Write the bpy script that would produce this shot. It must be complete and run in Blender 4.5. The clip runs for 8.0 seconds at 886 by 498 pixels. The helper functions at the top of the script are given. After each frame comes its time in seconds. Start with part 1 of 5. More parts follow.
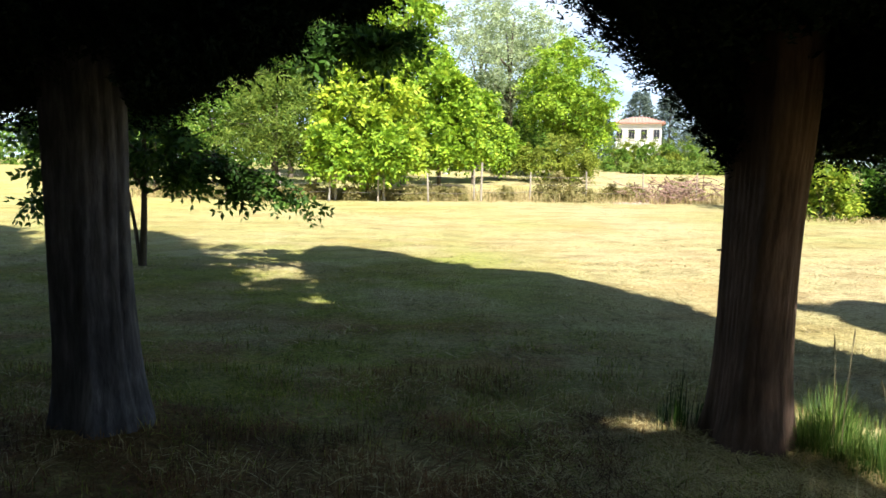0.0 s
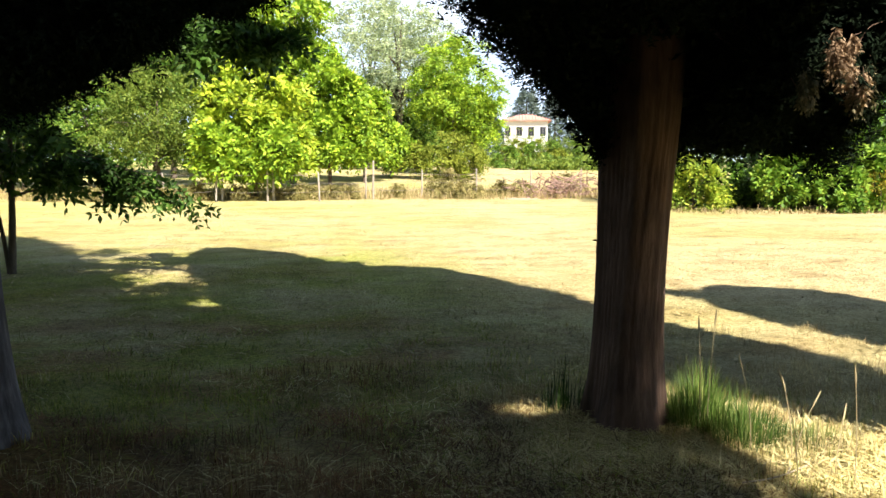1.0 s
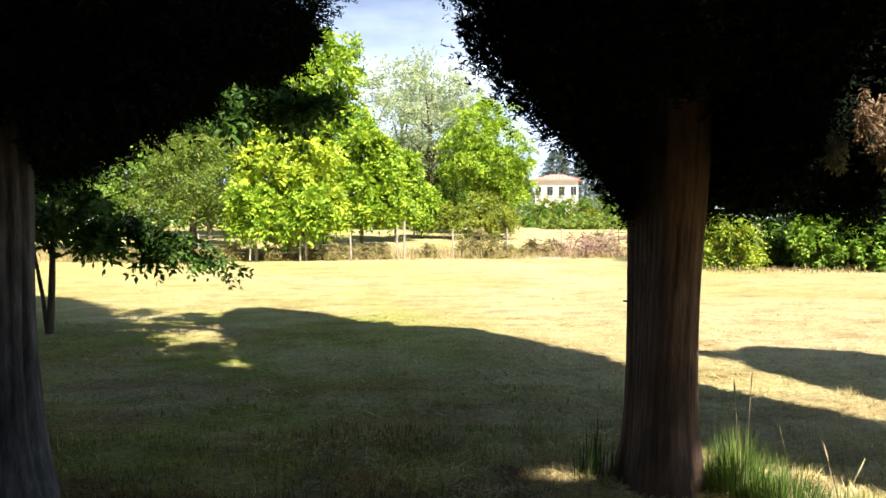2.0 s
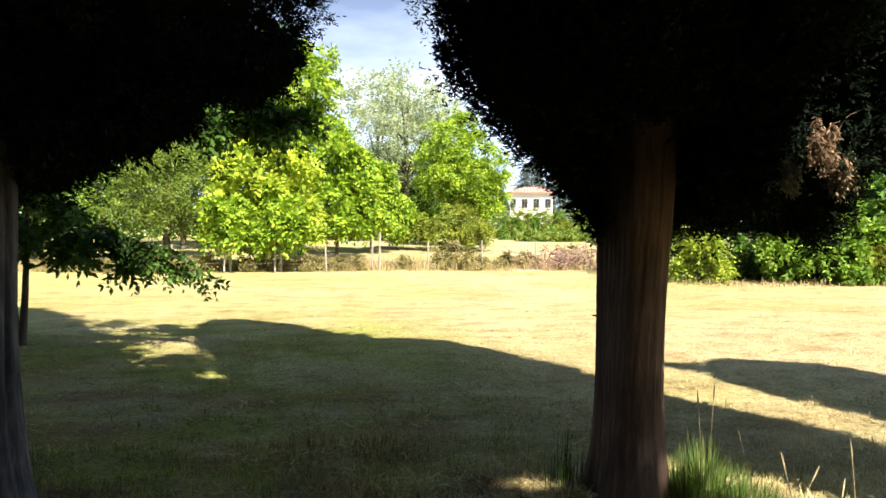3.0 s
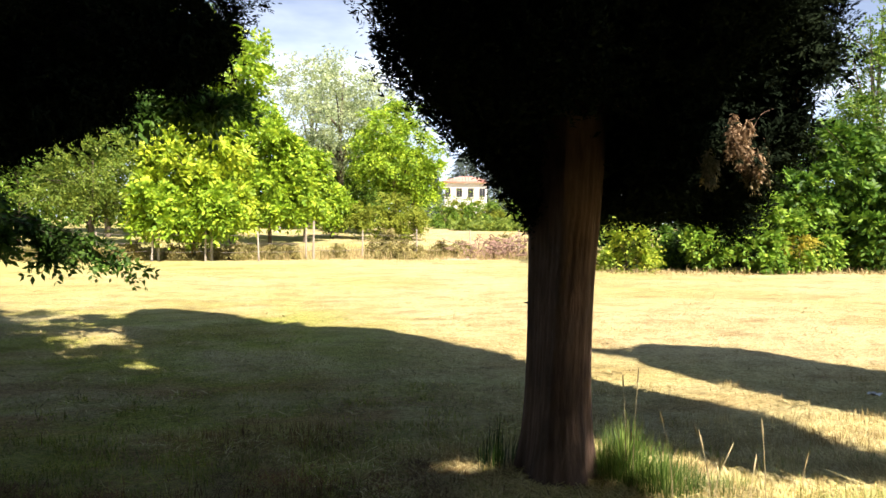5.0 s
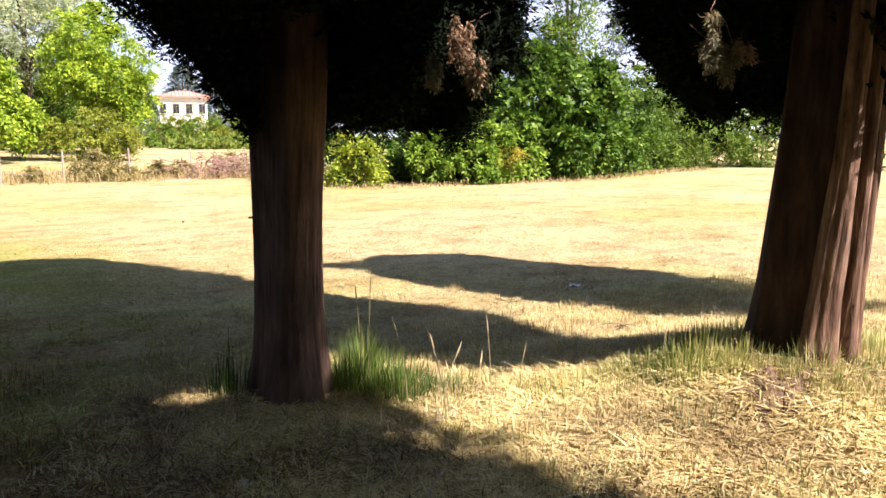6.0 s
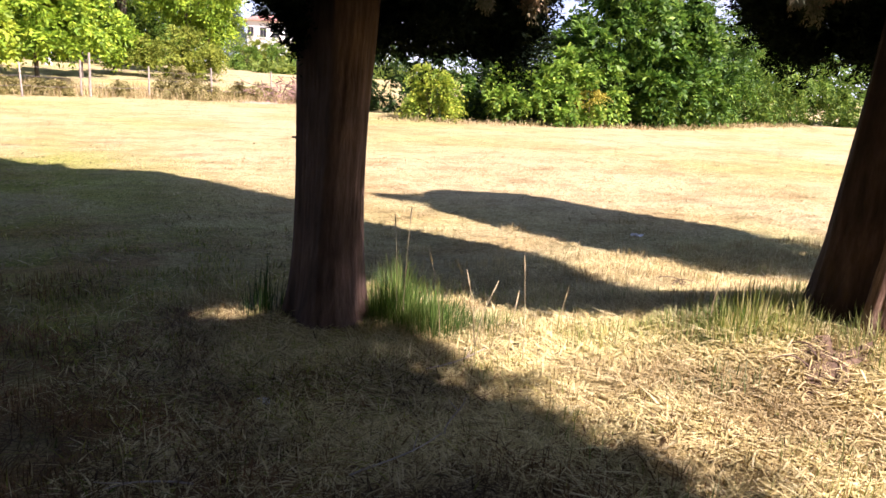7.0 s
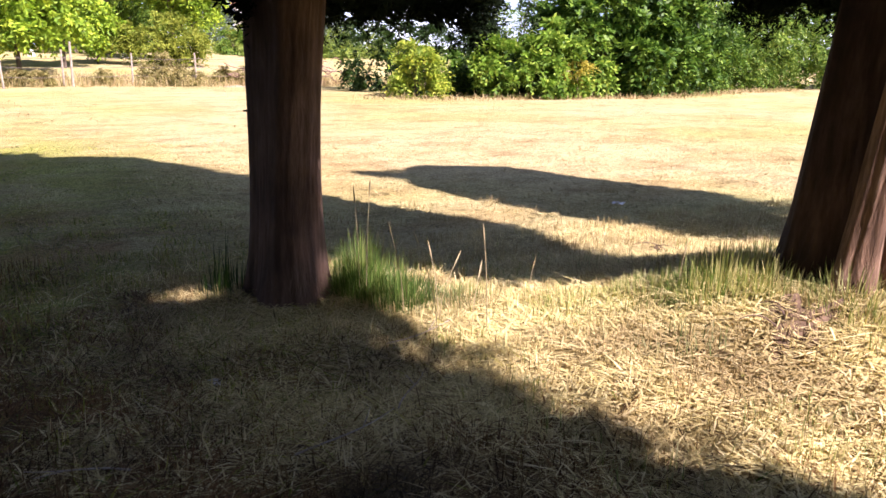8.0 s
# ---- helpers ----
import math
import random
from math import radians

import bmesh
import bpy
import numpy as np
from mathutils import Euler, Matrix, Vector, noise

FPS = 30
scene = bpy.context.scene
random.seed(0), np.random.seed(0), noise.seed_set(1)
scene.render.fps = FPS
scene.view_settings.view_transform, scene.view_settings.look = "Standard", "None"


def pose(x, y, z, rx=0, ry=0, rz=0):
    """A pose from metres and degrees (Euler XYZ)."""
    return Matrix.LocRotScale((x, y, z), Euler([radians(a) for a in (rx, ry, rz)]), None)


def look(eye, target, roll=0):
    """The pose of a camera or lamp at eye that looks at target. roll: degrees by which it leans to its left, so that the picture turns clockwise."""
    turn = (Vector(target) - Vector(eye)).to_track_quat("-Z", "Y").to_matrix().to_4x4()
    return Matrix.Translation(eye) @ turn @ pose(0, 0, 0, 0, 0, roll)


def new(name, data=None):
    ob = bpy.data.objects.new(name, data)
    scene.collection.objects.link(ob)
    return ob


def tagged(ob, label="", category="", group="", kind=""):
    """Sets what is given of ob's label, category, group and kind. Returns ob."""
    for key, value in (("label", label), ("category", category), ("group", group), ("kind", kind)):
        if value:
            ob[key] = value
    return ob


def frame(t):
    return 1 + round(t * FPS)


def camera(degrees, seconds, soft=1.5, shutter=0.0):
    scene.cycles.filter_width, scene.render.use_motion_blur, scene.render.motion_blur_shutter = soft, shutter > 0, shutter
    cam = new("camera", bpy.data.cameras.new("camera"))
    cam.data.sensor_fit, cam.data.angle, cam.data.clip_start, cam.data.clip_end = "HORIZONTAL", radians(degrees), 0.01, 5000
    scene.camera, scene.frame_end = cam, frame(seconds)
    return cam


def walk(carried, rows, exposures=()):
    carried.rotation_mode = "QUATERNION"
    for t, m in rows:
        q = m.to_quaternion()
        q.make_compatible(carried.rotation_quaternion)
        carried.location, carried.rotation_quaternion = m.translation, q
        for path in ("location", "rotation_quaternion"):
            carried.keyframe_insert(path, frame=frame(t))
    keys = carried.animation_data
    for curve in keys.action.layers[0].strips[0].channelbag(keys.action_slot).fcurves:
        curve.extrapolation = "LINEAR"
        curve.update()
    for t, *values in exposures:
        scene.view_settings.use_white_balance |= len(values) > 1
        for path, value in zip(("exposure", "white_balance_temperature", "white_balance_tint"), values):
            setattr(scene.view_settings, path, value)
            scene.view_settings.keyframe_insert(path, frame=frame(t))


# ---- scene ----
cam = camera(61.7, 8.0, soft=1.55, shutter=0.1)
PATH = [
    (0, (-0.056, 0.175, 1.442), (-0.041, 2.162, 1.21), 0.8),
    (0.5, (-0.036, 0.12, 1.445), (0.19, 2.094, 1.217), -0.2),
    (1, (-0.028, 0.106, 1.439), (0.27, 2.07, 1.204), 0.2),
    (1.5, (-0.011, 0.12, 1.44), (0.202, 2.103, 1.295), 0.0),
    (3, (-0.037, -0.03, 1.476), (0.246, 1.949, 1.431), 0.3),
    (3.5, (-0.054, -0.092, 1.489), (0.314, 1.873, 1.436), 0.5),
    (4, (-0.06, -0.096, 1.494), (0.326, 1.866, 1.448), 0.4),
    (4.2, (-0.062, -0.1, 1.502), (0.324, 1.862, 1.461), 0.5),
    (5.3, (-0.037, -0.083, 1.452), (0.529, 1.832, 1.333), 0.8),
    (5.5, (-0.013, 0.006, 1.435), (0.7, 1.867, 1.269), 0.4),
    (6, (0.043, 0.088, 1.423), (1.145, 1.732, 1.133), -0.1),
    (6.5, (0.149, 0.142, 1.353), (1.247, 1.767, 0.963), 2.0),
    (7, (0.25, 0.116, 1.374), (1.173, 1.831, 0.919), 3.3),
    (7.5, (0.376, 0.055, 1.349), (1.298, 1.757, 0.844), 4.1),
    (8, (0.466, 0.113, 1.315), (1.388, 1.813, 0.806), 1.2),
]
walk(cam, [(t, look(eye, target, roll)) for t, eye, target, roll in PATH], [(0.0, 1.43, 6200, 13), (1.0, 1.6, 6550, 17), (3.5, 1.6, 6600, 18), (5.3, 1.6, 6900, 22), (6.5, 1.57, 6300, 41), (8.0, 1.58, 6250, 41)])

# ---- light: sky and one sun behind the camera, to its right ----
SUN_AZ, SUN_EL = 157.7, 50.0
world = bpy.data.worlds.new("world")
scene.world = world
world.use_nodes = True
wn, wl = world.node_tree.nodes, world.node_tree.links
sky = wn.new("ShaderNodeTexSky")
sky.sky_type = "NISHITA"
sky.sun_disc = False
sky.sun_elevation, sky.sun_rotation = radians(SUN_EL), radians(SUN_AZ)
sky.air_density, sky.dust_density, sky.ozone_density = 0.35, 1.0, 1.0
# thin high cloud, whiter towards the horizon
w_coord = wn.new("ShaderNodeTexCoord")
w_map = wn.new("ShaderNodeMapping")
w_map.inputs["Scale"].default_value = (1.2, 1.2, 4.0)
w_noise = wn.new("ShaderNodeTexNoise")
w_noise.inputs["Scale"].default_value, w_noise.inputs["Detail"].default_value = 2.2, 6.0
w_ramp = wn.new("ShaderNodeValToRGB")
w_ramp.color_ramp.elements[0].position, w_ramp.color_ramp.elements[1].position = 0.38, 0.62
w_ramp.color_ramp.elements[0].color = (0.3, 0.3, 0.3, 1)
w_mix = wn.new("ShaderNodeMixRGB")
w_mix.inputs["Color2"].default_value = (14.0, 16.2, 16.8, 1)
wl.new(w_coord.outputs["Generated"], w_map.inputs["Vector"])
wl.new(w_map.outputs["Vector"], w_noise.inputs["Vector"])
wl.new(w_noise.outputs["Fac"], w_ramp.inputs["Fac"])
w_sep = wn.new("ShaderNodeSeparateXYZ")
w_low = wn.new("ShaderNodeMapRange")
w_low.inputs["From Min"].default_value, w_low.inputs["From Max"].default_value = 0.08, 0.5
w_low.inputs["To Min"].default_value, w_low.inputs["To Max"].default_value = 0.85, 0.03
w_amt = wn.new("ShaderNodeMath")
w_amt.operation = "MULTIPLY"
wl.new(w_coord.outputs["Generated"], w_sep.inputs["Vector"])
wl.new(w_sep.outputs["Z"], w_low.inputs["Value"])
wl.new(w_ramp.outputs["Color"], w_amt.inputs[0])
wl.new(w_low.outputs["Result"], w_amt.inputs[1])
wl.new(w_amt.outputs["Value"], w_mix.inputs["Fac"])
w_haze = wn.new("ShaderNodeMixRGB")
w_haze.blend_type = "MULTIPLY"
w_haze.inputs["Fac"].default_value = 1.0
w_haze.inputs["Color2"].default_value = (0.98, 1.38, 1.56, 1)
wl.new(sky.outputs["Color"], w_haze.inputs["Color1"])
wl.new(w_haze.outputs["Color"], w_mix.inputs["Color1"])
wl.new(w_mix.outputs["Color"], wn["Background"].inputs["Color"])
wn["Background"].inputs["Strength"].default_value = 0.05

az = radians(SUN_AZ)
TO_SUN = Vector((math.sin(az) * math.cos(radians(SUN_EL)), math.cos(az) * math.cos(radians(SUN_EL)), math.sin(radians(SUN_EL))))
sun = new("sun", bpy.data.lights.new("sun", "SUN"))
sun.data.energy, sun.data.angle, sun.data.color = 5.0, radians(0.53), (1.0, 0.95, 0.84)
sun.matrix_world = look(TO_SUN * 50, (0, 0, 0))


# ---- materials ----
def material(name, rough=0.8):
    m = bpy.data.materials.new(name)
    m.use_nodes = True
    b = m.node_tree.nodes["Principled BSDF"]
    b.inputs["Roughness"].default_value = rough
    b.inputs["Specular IOR Level"].default_value = 0.25
    return m, m.node_tree.nodes, m.node_tree.links, b


def noise_node(n, l, vec, scale, detail=4.0, rough=0.55):
    x = n.new("ShaderNodeTexNoise")
    x.inputs["Scale"].default_value, x.inputs["Detail"].default_value, x.inputs["Roughness"].default_value = scale, detail, rough
    l.new(vec, x.inputs["Vector"])
    return x.outputs["Fac"]


def ramp_node(n, l, fac, stops):
    r = n.new("ShaderNodeValToRGB")
    e = r.color_ramp.elements
    while len(e) < len(stops):
        e.new(0.5)
    for k, (p, c) in enumerate(stops):
        e[k].position, e[k].color = p, (*c, 1)
    l.new(fac, r.inputs["Fac"])
    return r.outputs["Color"]


def mix_node(n, l, fac, a, b, mode="MIX"):
    x = n.new("ShaderNodeMixRGB")
    x.blend_type = mode
    for sock, v in (("Fac", fac), ("Color1", a), ("Color2", b)):
        if isinstance(v, (int, float)):
            x.inputs[sock].default_value = v
        elif isinstance(v, tuple):
            x.inputs[sock].default_value = (*v, 1)
        else:
            l.new(v, x.inputs[sock])
    return x.outputs["Color"]


def bump_node(n, l, height, strength, distance, b):
    x = n.new("ShaderNodeBump")
    x.inputs["Strength"].default_value, x.inputs["Distance"].default_value = strength, distance
    l.new(height, x.inputs["Height"])
    l.new(x.outputs["Normal"], b.inputs["Normal"])


def object_coords(n, l, scale=(1, 1, 1)):
    c = n.new("ShaderNodeTexCoord")
    m = n.new("ShaderNodeMapping")
    m.inputs["Scale"].default_value = scale
    l.new(c.outputs["Object"], m.inputs["Vector"])
    return m.outputs["Vector"]


def ground_material():
    m, n, l, b = material("mown_dry_grass", 0.95)
    v = object_coords(n, l)
    v2 = object_coords(n, l, (1, 1.4, 1))
    big = noise_node(n, l, v, 0.16, 3)
    mid = noise_node(n, l, v2, 1.3, 5, 0.65)
    fine = noise_node(n, l, v2, 22.0, 5, 0.7)
    blades = noise_node(n, l, v, 130.0, 2, 0.6)
    straw = ramp_node(n, l, fine, [(0.28, (0.22, 0.185, 0.085)), (0.5, (0.5, 0.43, 0.235)), (0.72, (0.68, 0.6, 0.37))])
    green = ramp_node(n, l, fine, [(0.3, (0.09, 0.12, 0.014)), (0.5, (0.26, 0.305, 0.04)), (0.72, (0.48, 0.49, 0.09))])
    amount = ramp_node(n, l, big, [(0.42, (0.02, 0.02, 0.02)), (0.66, (0.5, 0.5, 0.5))])
    col = mix_node(n, l, amount, straw, green)
    sep = n.new("ShaderNodeSeparateXYZ")
    l.new(v, sep.inputs["Vector"])
    gx = n.new("ShaderNodeMapRange")
    gx.inputs["From Min"].default_value, gx.inputs["From Max"].default_value = 2.6, 0.2
    gx.inputs["To Max"].default_value = 0.8
    l.new(sep.outputs["X"], gx.inputs["Value"])
    gy = n.new("ShaderNodeMapRange")
    gy.inputs["From Min"].default_value, gy.inputs["From Max"].default_value = 17.0, 9.0
    l.new(sep.outputs["Y"], gy.inputs["Value"])
    lush = mix_node(n, l, 1.0, gx.outputs["Result"], gy.outputs["Result"], "MULTIPLY")
    lush = mix_node(n, l, 1.0, lush, ramp_node(n, l, noise_node(n, l, v, 0.7, 4, 0.6), [(0.4, (0.2, 0.2, 0.2)), (0.56, (1.15, 1.15, 1.15))]), "MULTIPLY")
    gn = n.new("ShaderNodeMapRange")
    gn.inputs["From Min"].default_value, gn.inputs["From Max"].default_value = 2.4, 4.6
    gn.inputs["To Min"].default_value = 0.25
    l.new(sep.outputs["Y"], gn.inputs["Value"])
    lush = mix_node(n, l, 1.0, lush, gn.outputs["Result"], "MULTIPLY")
    col = mix_node(n, l, lush, col, green)
    # a greener, less parched stretch towards the young trees
    fx = n.new("ShaderNodeMapRange")
    fx.inputs["From Min"].default_value, fx.inputs["From Max"].default_value = 5.0, -5.0
    l.new(sep.outputs["X"], fx.inputs["Value"])
    fy = n.new("ShaderNodeMapRange")
    fy.inputs["From Min"].default_value, fy.inputs["From Max"].default_value = 12.0, 24.0
    fy.inputs["To Max"].default_value = 0.6
    l.new(sep.outputs["Y"], fy.inputs["Value"])
    col = mix_node(n, l, mix_node(n, l, 1.0, fx.outputs["Result"], fy.outputs["Result"], "MULTIPLY"), col, ramp_node(n, l, fine, [(0.3, (0.24, 0.26, 0.07)), (0.5, (0.45, 0.45, 0.14)), (0.72, (0.58, 0.55, 0.22))]))
    # brown patches at random in the grass, fading out to the right and far off
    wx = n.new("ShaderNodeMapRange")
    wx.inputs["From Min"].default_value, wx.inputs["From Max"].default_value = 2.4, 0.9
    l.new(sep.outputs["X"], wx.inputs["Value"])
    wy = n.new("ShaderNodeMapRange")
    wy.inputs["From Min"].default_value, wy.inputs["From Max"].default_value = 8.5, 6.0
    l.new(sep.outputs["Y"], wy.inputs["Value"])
    brown_patch = mix_node(n, l, 1.0, wx.outputs["Result"], wy.outputs["Result"], "MULTIPLY")
    brown_patch = mix_node(n, l, 1.0, brown_patch, ramp_node(n, l, noise_node(n, l, object_coords(n, l, (0.8, 1.5, 1)), 0.95, 5, 0.62), [(0.47, (0, 0, 0)), (0.6, (0.75, 0.75, 0.75))]), "MULTIPLY")
    col = mix_node(n, l, brown_patch, col, ramp_node(n, l, fine, [(0.3, (0.13, 0.075, 0.024)), (0.52, (0.33, 0.21, 0.08)), (0.74, (0.52, 0.37, 0.17))]))
    # brown litter and painted-in shade under the trees, before the row, wider near the path
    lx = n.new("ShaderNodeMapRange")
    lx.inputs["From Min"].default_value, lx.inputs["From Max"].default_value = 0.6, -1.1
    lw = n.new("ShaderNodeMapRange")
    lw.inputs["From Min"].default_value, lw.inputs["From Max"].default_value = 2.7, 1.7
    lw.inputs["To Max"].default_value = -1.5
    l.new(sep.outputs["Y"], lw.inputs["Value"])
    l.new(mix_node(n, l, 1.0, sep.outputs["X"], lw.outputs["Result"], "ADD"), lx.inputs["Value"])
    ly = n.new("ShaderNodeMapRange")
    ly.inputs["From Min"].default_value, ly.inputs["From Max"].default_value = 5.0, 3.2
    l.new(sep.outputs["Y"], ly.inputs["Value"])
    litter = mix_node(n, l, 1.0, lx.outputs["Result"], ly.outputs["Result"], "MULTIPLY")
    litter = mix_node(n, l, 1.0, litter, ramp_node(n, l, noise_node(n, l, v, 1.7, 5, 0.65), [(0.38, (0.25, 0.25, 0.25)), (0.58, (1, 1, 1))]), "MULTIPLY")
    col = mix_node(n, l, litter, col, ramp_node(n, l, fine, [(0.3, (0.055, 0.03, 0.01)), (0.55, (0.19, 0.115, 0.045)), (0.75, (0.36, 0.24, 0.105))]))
    patch = ramp_node(n, l, mid, [(0.3, (0.55, 0.5, 0.42)), (0.48, (0.95, 0.95, 0.93)), (0.7, (1.12, 1.1, 1.06))])
    col = mix_node(n, l, 0.8, col, patch, "MULTIPLY")
    blush = ramp_node(n, l, noise_node(n, l, object_coords(n, l, (1, 1.9, 1)), 0.45, 5, 0.6), [(0.36, (0.93, 0.8, 0.68)), (0.5, (1.0, 0.96, 0.92)), (0.66, (1.05, 1.07, 1.02))])
    col = mix_node(n, l, 0.9, col, blush, "MULTIPLY")
    tuffet = ramp_node(n, l, noise_node(n, l, v2, 5.0, 4, 0.65), [(0.32, (0.62, 0.58, 0.5)), (0.46, (1, 1, 1)), (0.72, (1.1, 1.09, 1.06))])
    col = mix_node(n, l, 0.7, col, tuffet, "MULTIPLY")
    speck = ramp_node(n, l, blades, [(0.34, (0.42, 0.38, 0.32)), (0.56, (1, 1, 1))])
    col = mix_node(n, l, 0.5, col, speck, "MULTIPLY")
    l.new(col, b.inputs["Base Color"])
    h = mix_node(n, l, 0.5, fine, mid, "ADD")
    bump_node(n, l, h, 0.9, 0.05, b)
    return m


def leaf_material(name, colours, rough=0.55, glow=0.28, gloss=0.25, low=(0.5, 0.58, 0.6)):
    """Leaves whose colour varies from leaf to leaf, partly letting light through."""
    m, n, l, b = material(name, rough)
    b.inputs["Specular IOR Level"].default_value = gloss
    geo = n.new("ShaderNodeNewGeometry")
    k = len(colours) - 1
    col = ramp_node(n, l, geo.outputs["Random Per Island"], [(i / k, c) for i, c in enumerate(colours)])
    v = object_coords(n, l)
    tone = ramp_node(n, l, noise_node(n, l, v, 1.9, 3), [(0.34, low), (0.6, (1.15, 1.1, 0.95))])
    col = mix_node(n, l, 1.0, col, tone, "MULTIPLY")
    l.new(col, b.inputs["Base Color"])
    t = n.new("ShaderNodeBsdfTranslucent")
    l.new(col, t.inputs["Color"])
    s = n.new("ShaderNodeMixShader")
    s.inputs["Fac"].default_value = glow
    l.new(b.outputs["BSDF"], s.inputs[1])
    l.new(t.outputs["BSDF"], s.inputs[2])
    l.new(s.outputs["Shader"], n["Material Output"].inputs["Surface"])
    return m


def bark_material(name, dark, mid, light, fibre=26.0):
    m, n, l, b = material(name, 0.92)
    v = object_coords(n, l, (fibre, fibre, 3.2))
    v1 = object_coords(n, l)
    fib = noise_node(n, l, v, 1.0, 6, 0.65)
    big = noise_node(n, l, v1, 2.4, 4)
    col = ramp_node(n, l, fib, [(0.3, dark), (0.5, mid), (0.72, light)])
    stain = ramp_node(n, l, big, [(0.35, (0.6, 0.58, 0.58)), (0.62, (1.1, 1.05, 1.0))])
    col = mix_node(n, l, 0.85, col, stain, "MULTIPLY")
    l.new(col, b.inputs["Base Color"])
    bump_node(n, l, fib, 0.9, 0.025, b)
    return m


def plain_material(name, a, c, scale=8.0, rough=0.8, bump=0.3):
    m, n, l, b = material(name, rough)
    v = object_coords(n, l)
    f = noise_node(n, l, v, scale, 6, 0.65)
    g = noise_node(n, l, v, scale * 0.15, 3)
    col = ramp_node(n, l, f, [(0.3, a), (0.7, c)])
    st = ramp_node(n, l, g, [(0.35, (0.8, 0.78, 0.74)), (0.6, (1, 1, 1))])
    col = mix_node(n, l, 0.7, col, st, "MULTIPLY")
    l.new(col, b.inputs["Base Color"])
    bump_node(n, l, f, bump, 0.02, b)
    return m


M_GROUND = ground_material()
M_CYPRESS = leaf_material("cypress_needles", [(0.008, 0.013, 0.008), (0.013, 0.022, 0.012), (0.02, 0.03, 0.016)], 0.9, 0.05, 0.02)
M_DEAD = leaf_material("dead_cypress_foliage", [(0.24, 0.165, 0.1), (0.44, 0.34, 0.225), (0.62, 0.51, 0.37)], 0.8, 0.25, low=(0.6, 0.52, 0.45))
M_BARK = bark_material("cypress_bark", (0.07, 0.045, 0.034), (0.12, 0.08, 0.06), (0.19, 0.132, 0.1), 17.0)
M_BARK_GREY = bark_material("grey_cypress_bark", (0.035, 0.035, 0.037), (0.095, 0.094, 0.097), (0.21, 0.21, 0.216), 16.0)
# lighter copy of the leaning tree's bark, sunlight painted in, for its buttresses
M_BARK_SUNLIT = bark_material("sunlit_reddish_cypress_bark", (0.045, 0.026, 0.017), (0.18, 0.115, 0.076), (0.38, 0.27, 0.19), 26.0)
M_TWIG = bark_material("tree_bark", (0.05, 0.04, 0.03), (0.12, 0.1, 0.075), (0.2, 0.17, 0.13), 14.0)
M_PALE_BARK = bark_material("pale_sapling_bark", (0.3, 0.26, 0.2), (0.5, 0.45, 0.37), (0.66, 0.62, 0.54), 14.0)
M_LIME = leaf_material("yellow_green_leaves", [(0.14, 0.25, 0.02), (0.24, 0.39, 0.03), (0.33, 0.49, 0.04), (0.45, 0.56, 0.05)], low=(0.42, 0.54, 0.54))
M_YELLOWISH = leaf_material("yellowish_leaves", [(0.17, 0.27, 0.02), (0.29, 0.41, 0.03), (0.4, 0.5, 0.04), (0.5, 0.56, 0.055)], low=(0.5, 0.62, 0.55))
M_OLIVE = leaf_material("grey_green_leaves", [(0.08, 0.15, 0.022), (0.15, 0.22, 0.035), (0.23, 0.3, 0.055)], low=(0.55, 0.6, 0.5))
M_GREEN = leaf_material("mid_green_leaves", [(0.05, 0.13, 0.018), (0.1, 0.21, 0.03), (0.17, 0.29, 0.045), (0.26, 0.36, 0.06)], low=(0.55, 0.58, 0.42))
M_BUSH = leaf_material("robinia_leaves", [(0.025, 0.075, 0.008), (0.055, 0.14, 0.014), (0.105, 0.22, 0.024), (0.2, 0.33, 0.046)], low=(0.36, 0.46, 0.45))
M_FRONT = leaf_material("fresh_robinia_leaves", [(0.15, 0.25, 0.024), (0.24, 0.35, 0.035), (0.34, 0.44, 0.05), (0.5, 0.52, 0.08)], low=(0.45, 0.55, 0.55))
M_FRESH = leaf_material("green_robinia_leaves", [(0.08, 0.17, 0.016), (0.13, 0.26, 0.026), (0.2, 0.35, 0.04), (0.33, 0.44, 0.065)], low=(0.4, 0.5, 0.5))
M_DARKLEAF = leaf_material("dark_green_leaves", [(0.03, 0.075, 0.011), (0.06, 0.14, 0.02), (0.115, 0.22, 0.033)])
M_PALE = leaf_material("pale_silver_leaves", [(0.26, 0.34, 0.19), (0.36, 0.44, 0.26), (0.46, 0.53, 0.34)], glow=0.4, low=(0.7, 0.74, 0.66))
M_YELLOW = leaf_material("yellowed_leaves", [(0.35, 0.33, 0.05), (0.5, 0.42, 0.06)])
M_CEDAR = leaf_material("blue_green_needles", [(0.08, 0.12, 0.1), (0.11, 0.155, 0.13), (0.15, 0.19, 0.16)])
M_STRAW = leaf_material("dry_straw", [(0.33, 0.285, 0.13), (0.53, 0.475, 0.23), (0.69, 0.635, 0.345), (0.79, 0.755, 0.48)], 0.7, 0.25, low=(0.74, 0.66, 0.57))
M_SHORT = leaf_material("short_dry_grass", [(0.24, 0.22, 0.1), (0.4, 0.345, 0.175), (0.53, 0.455, 0.25), (0.65, 0.575, 0.34)], 0.7, 0.25, low=(0.68, 0.58, 0.48))
M_GRASS = leaf_material("green_grass", [(0.05, 0.11, 0.02), (0.11, 0.21, 0.04), (0.18, 0.29, 0.065), (0.34, 0.37, 0.13)], 0.5, 0.35)
M_MEADOW = leaf_material("half_green_grass", [(0.075, 0.125, 0.015), (0.19, 0.26, 0.032), (0.33, 0.37, 0.055), (0.54, 0.49, 0.14)], 0.7, 0.2, low=(0.6, 0.6, 0.55))
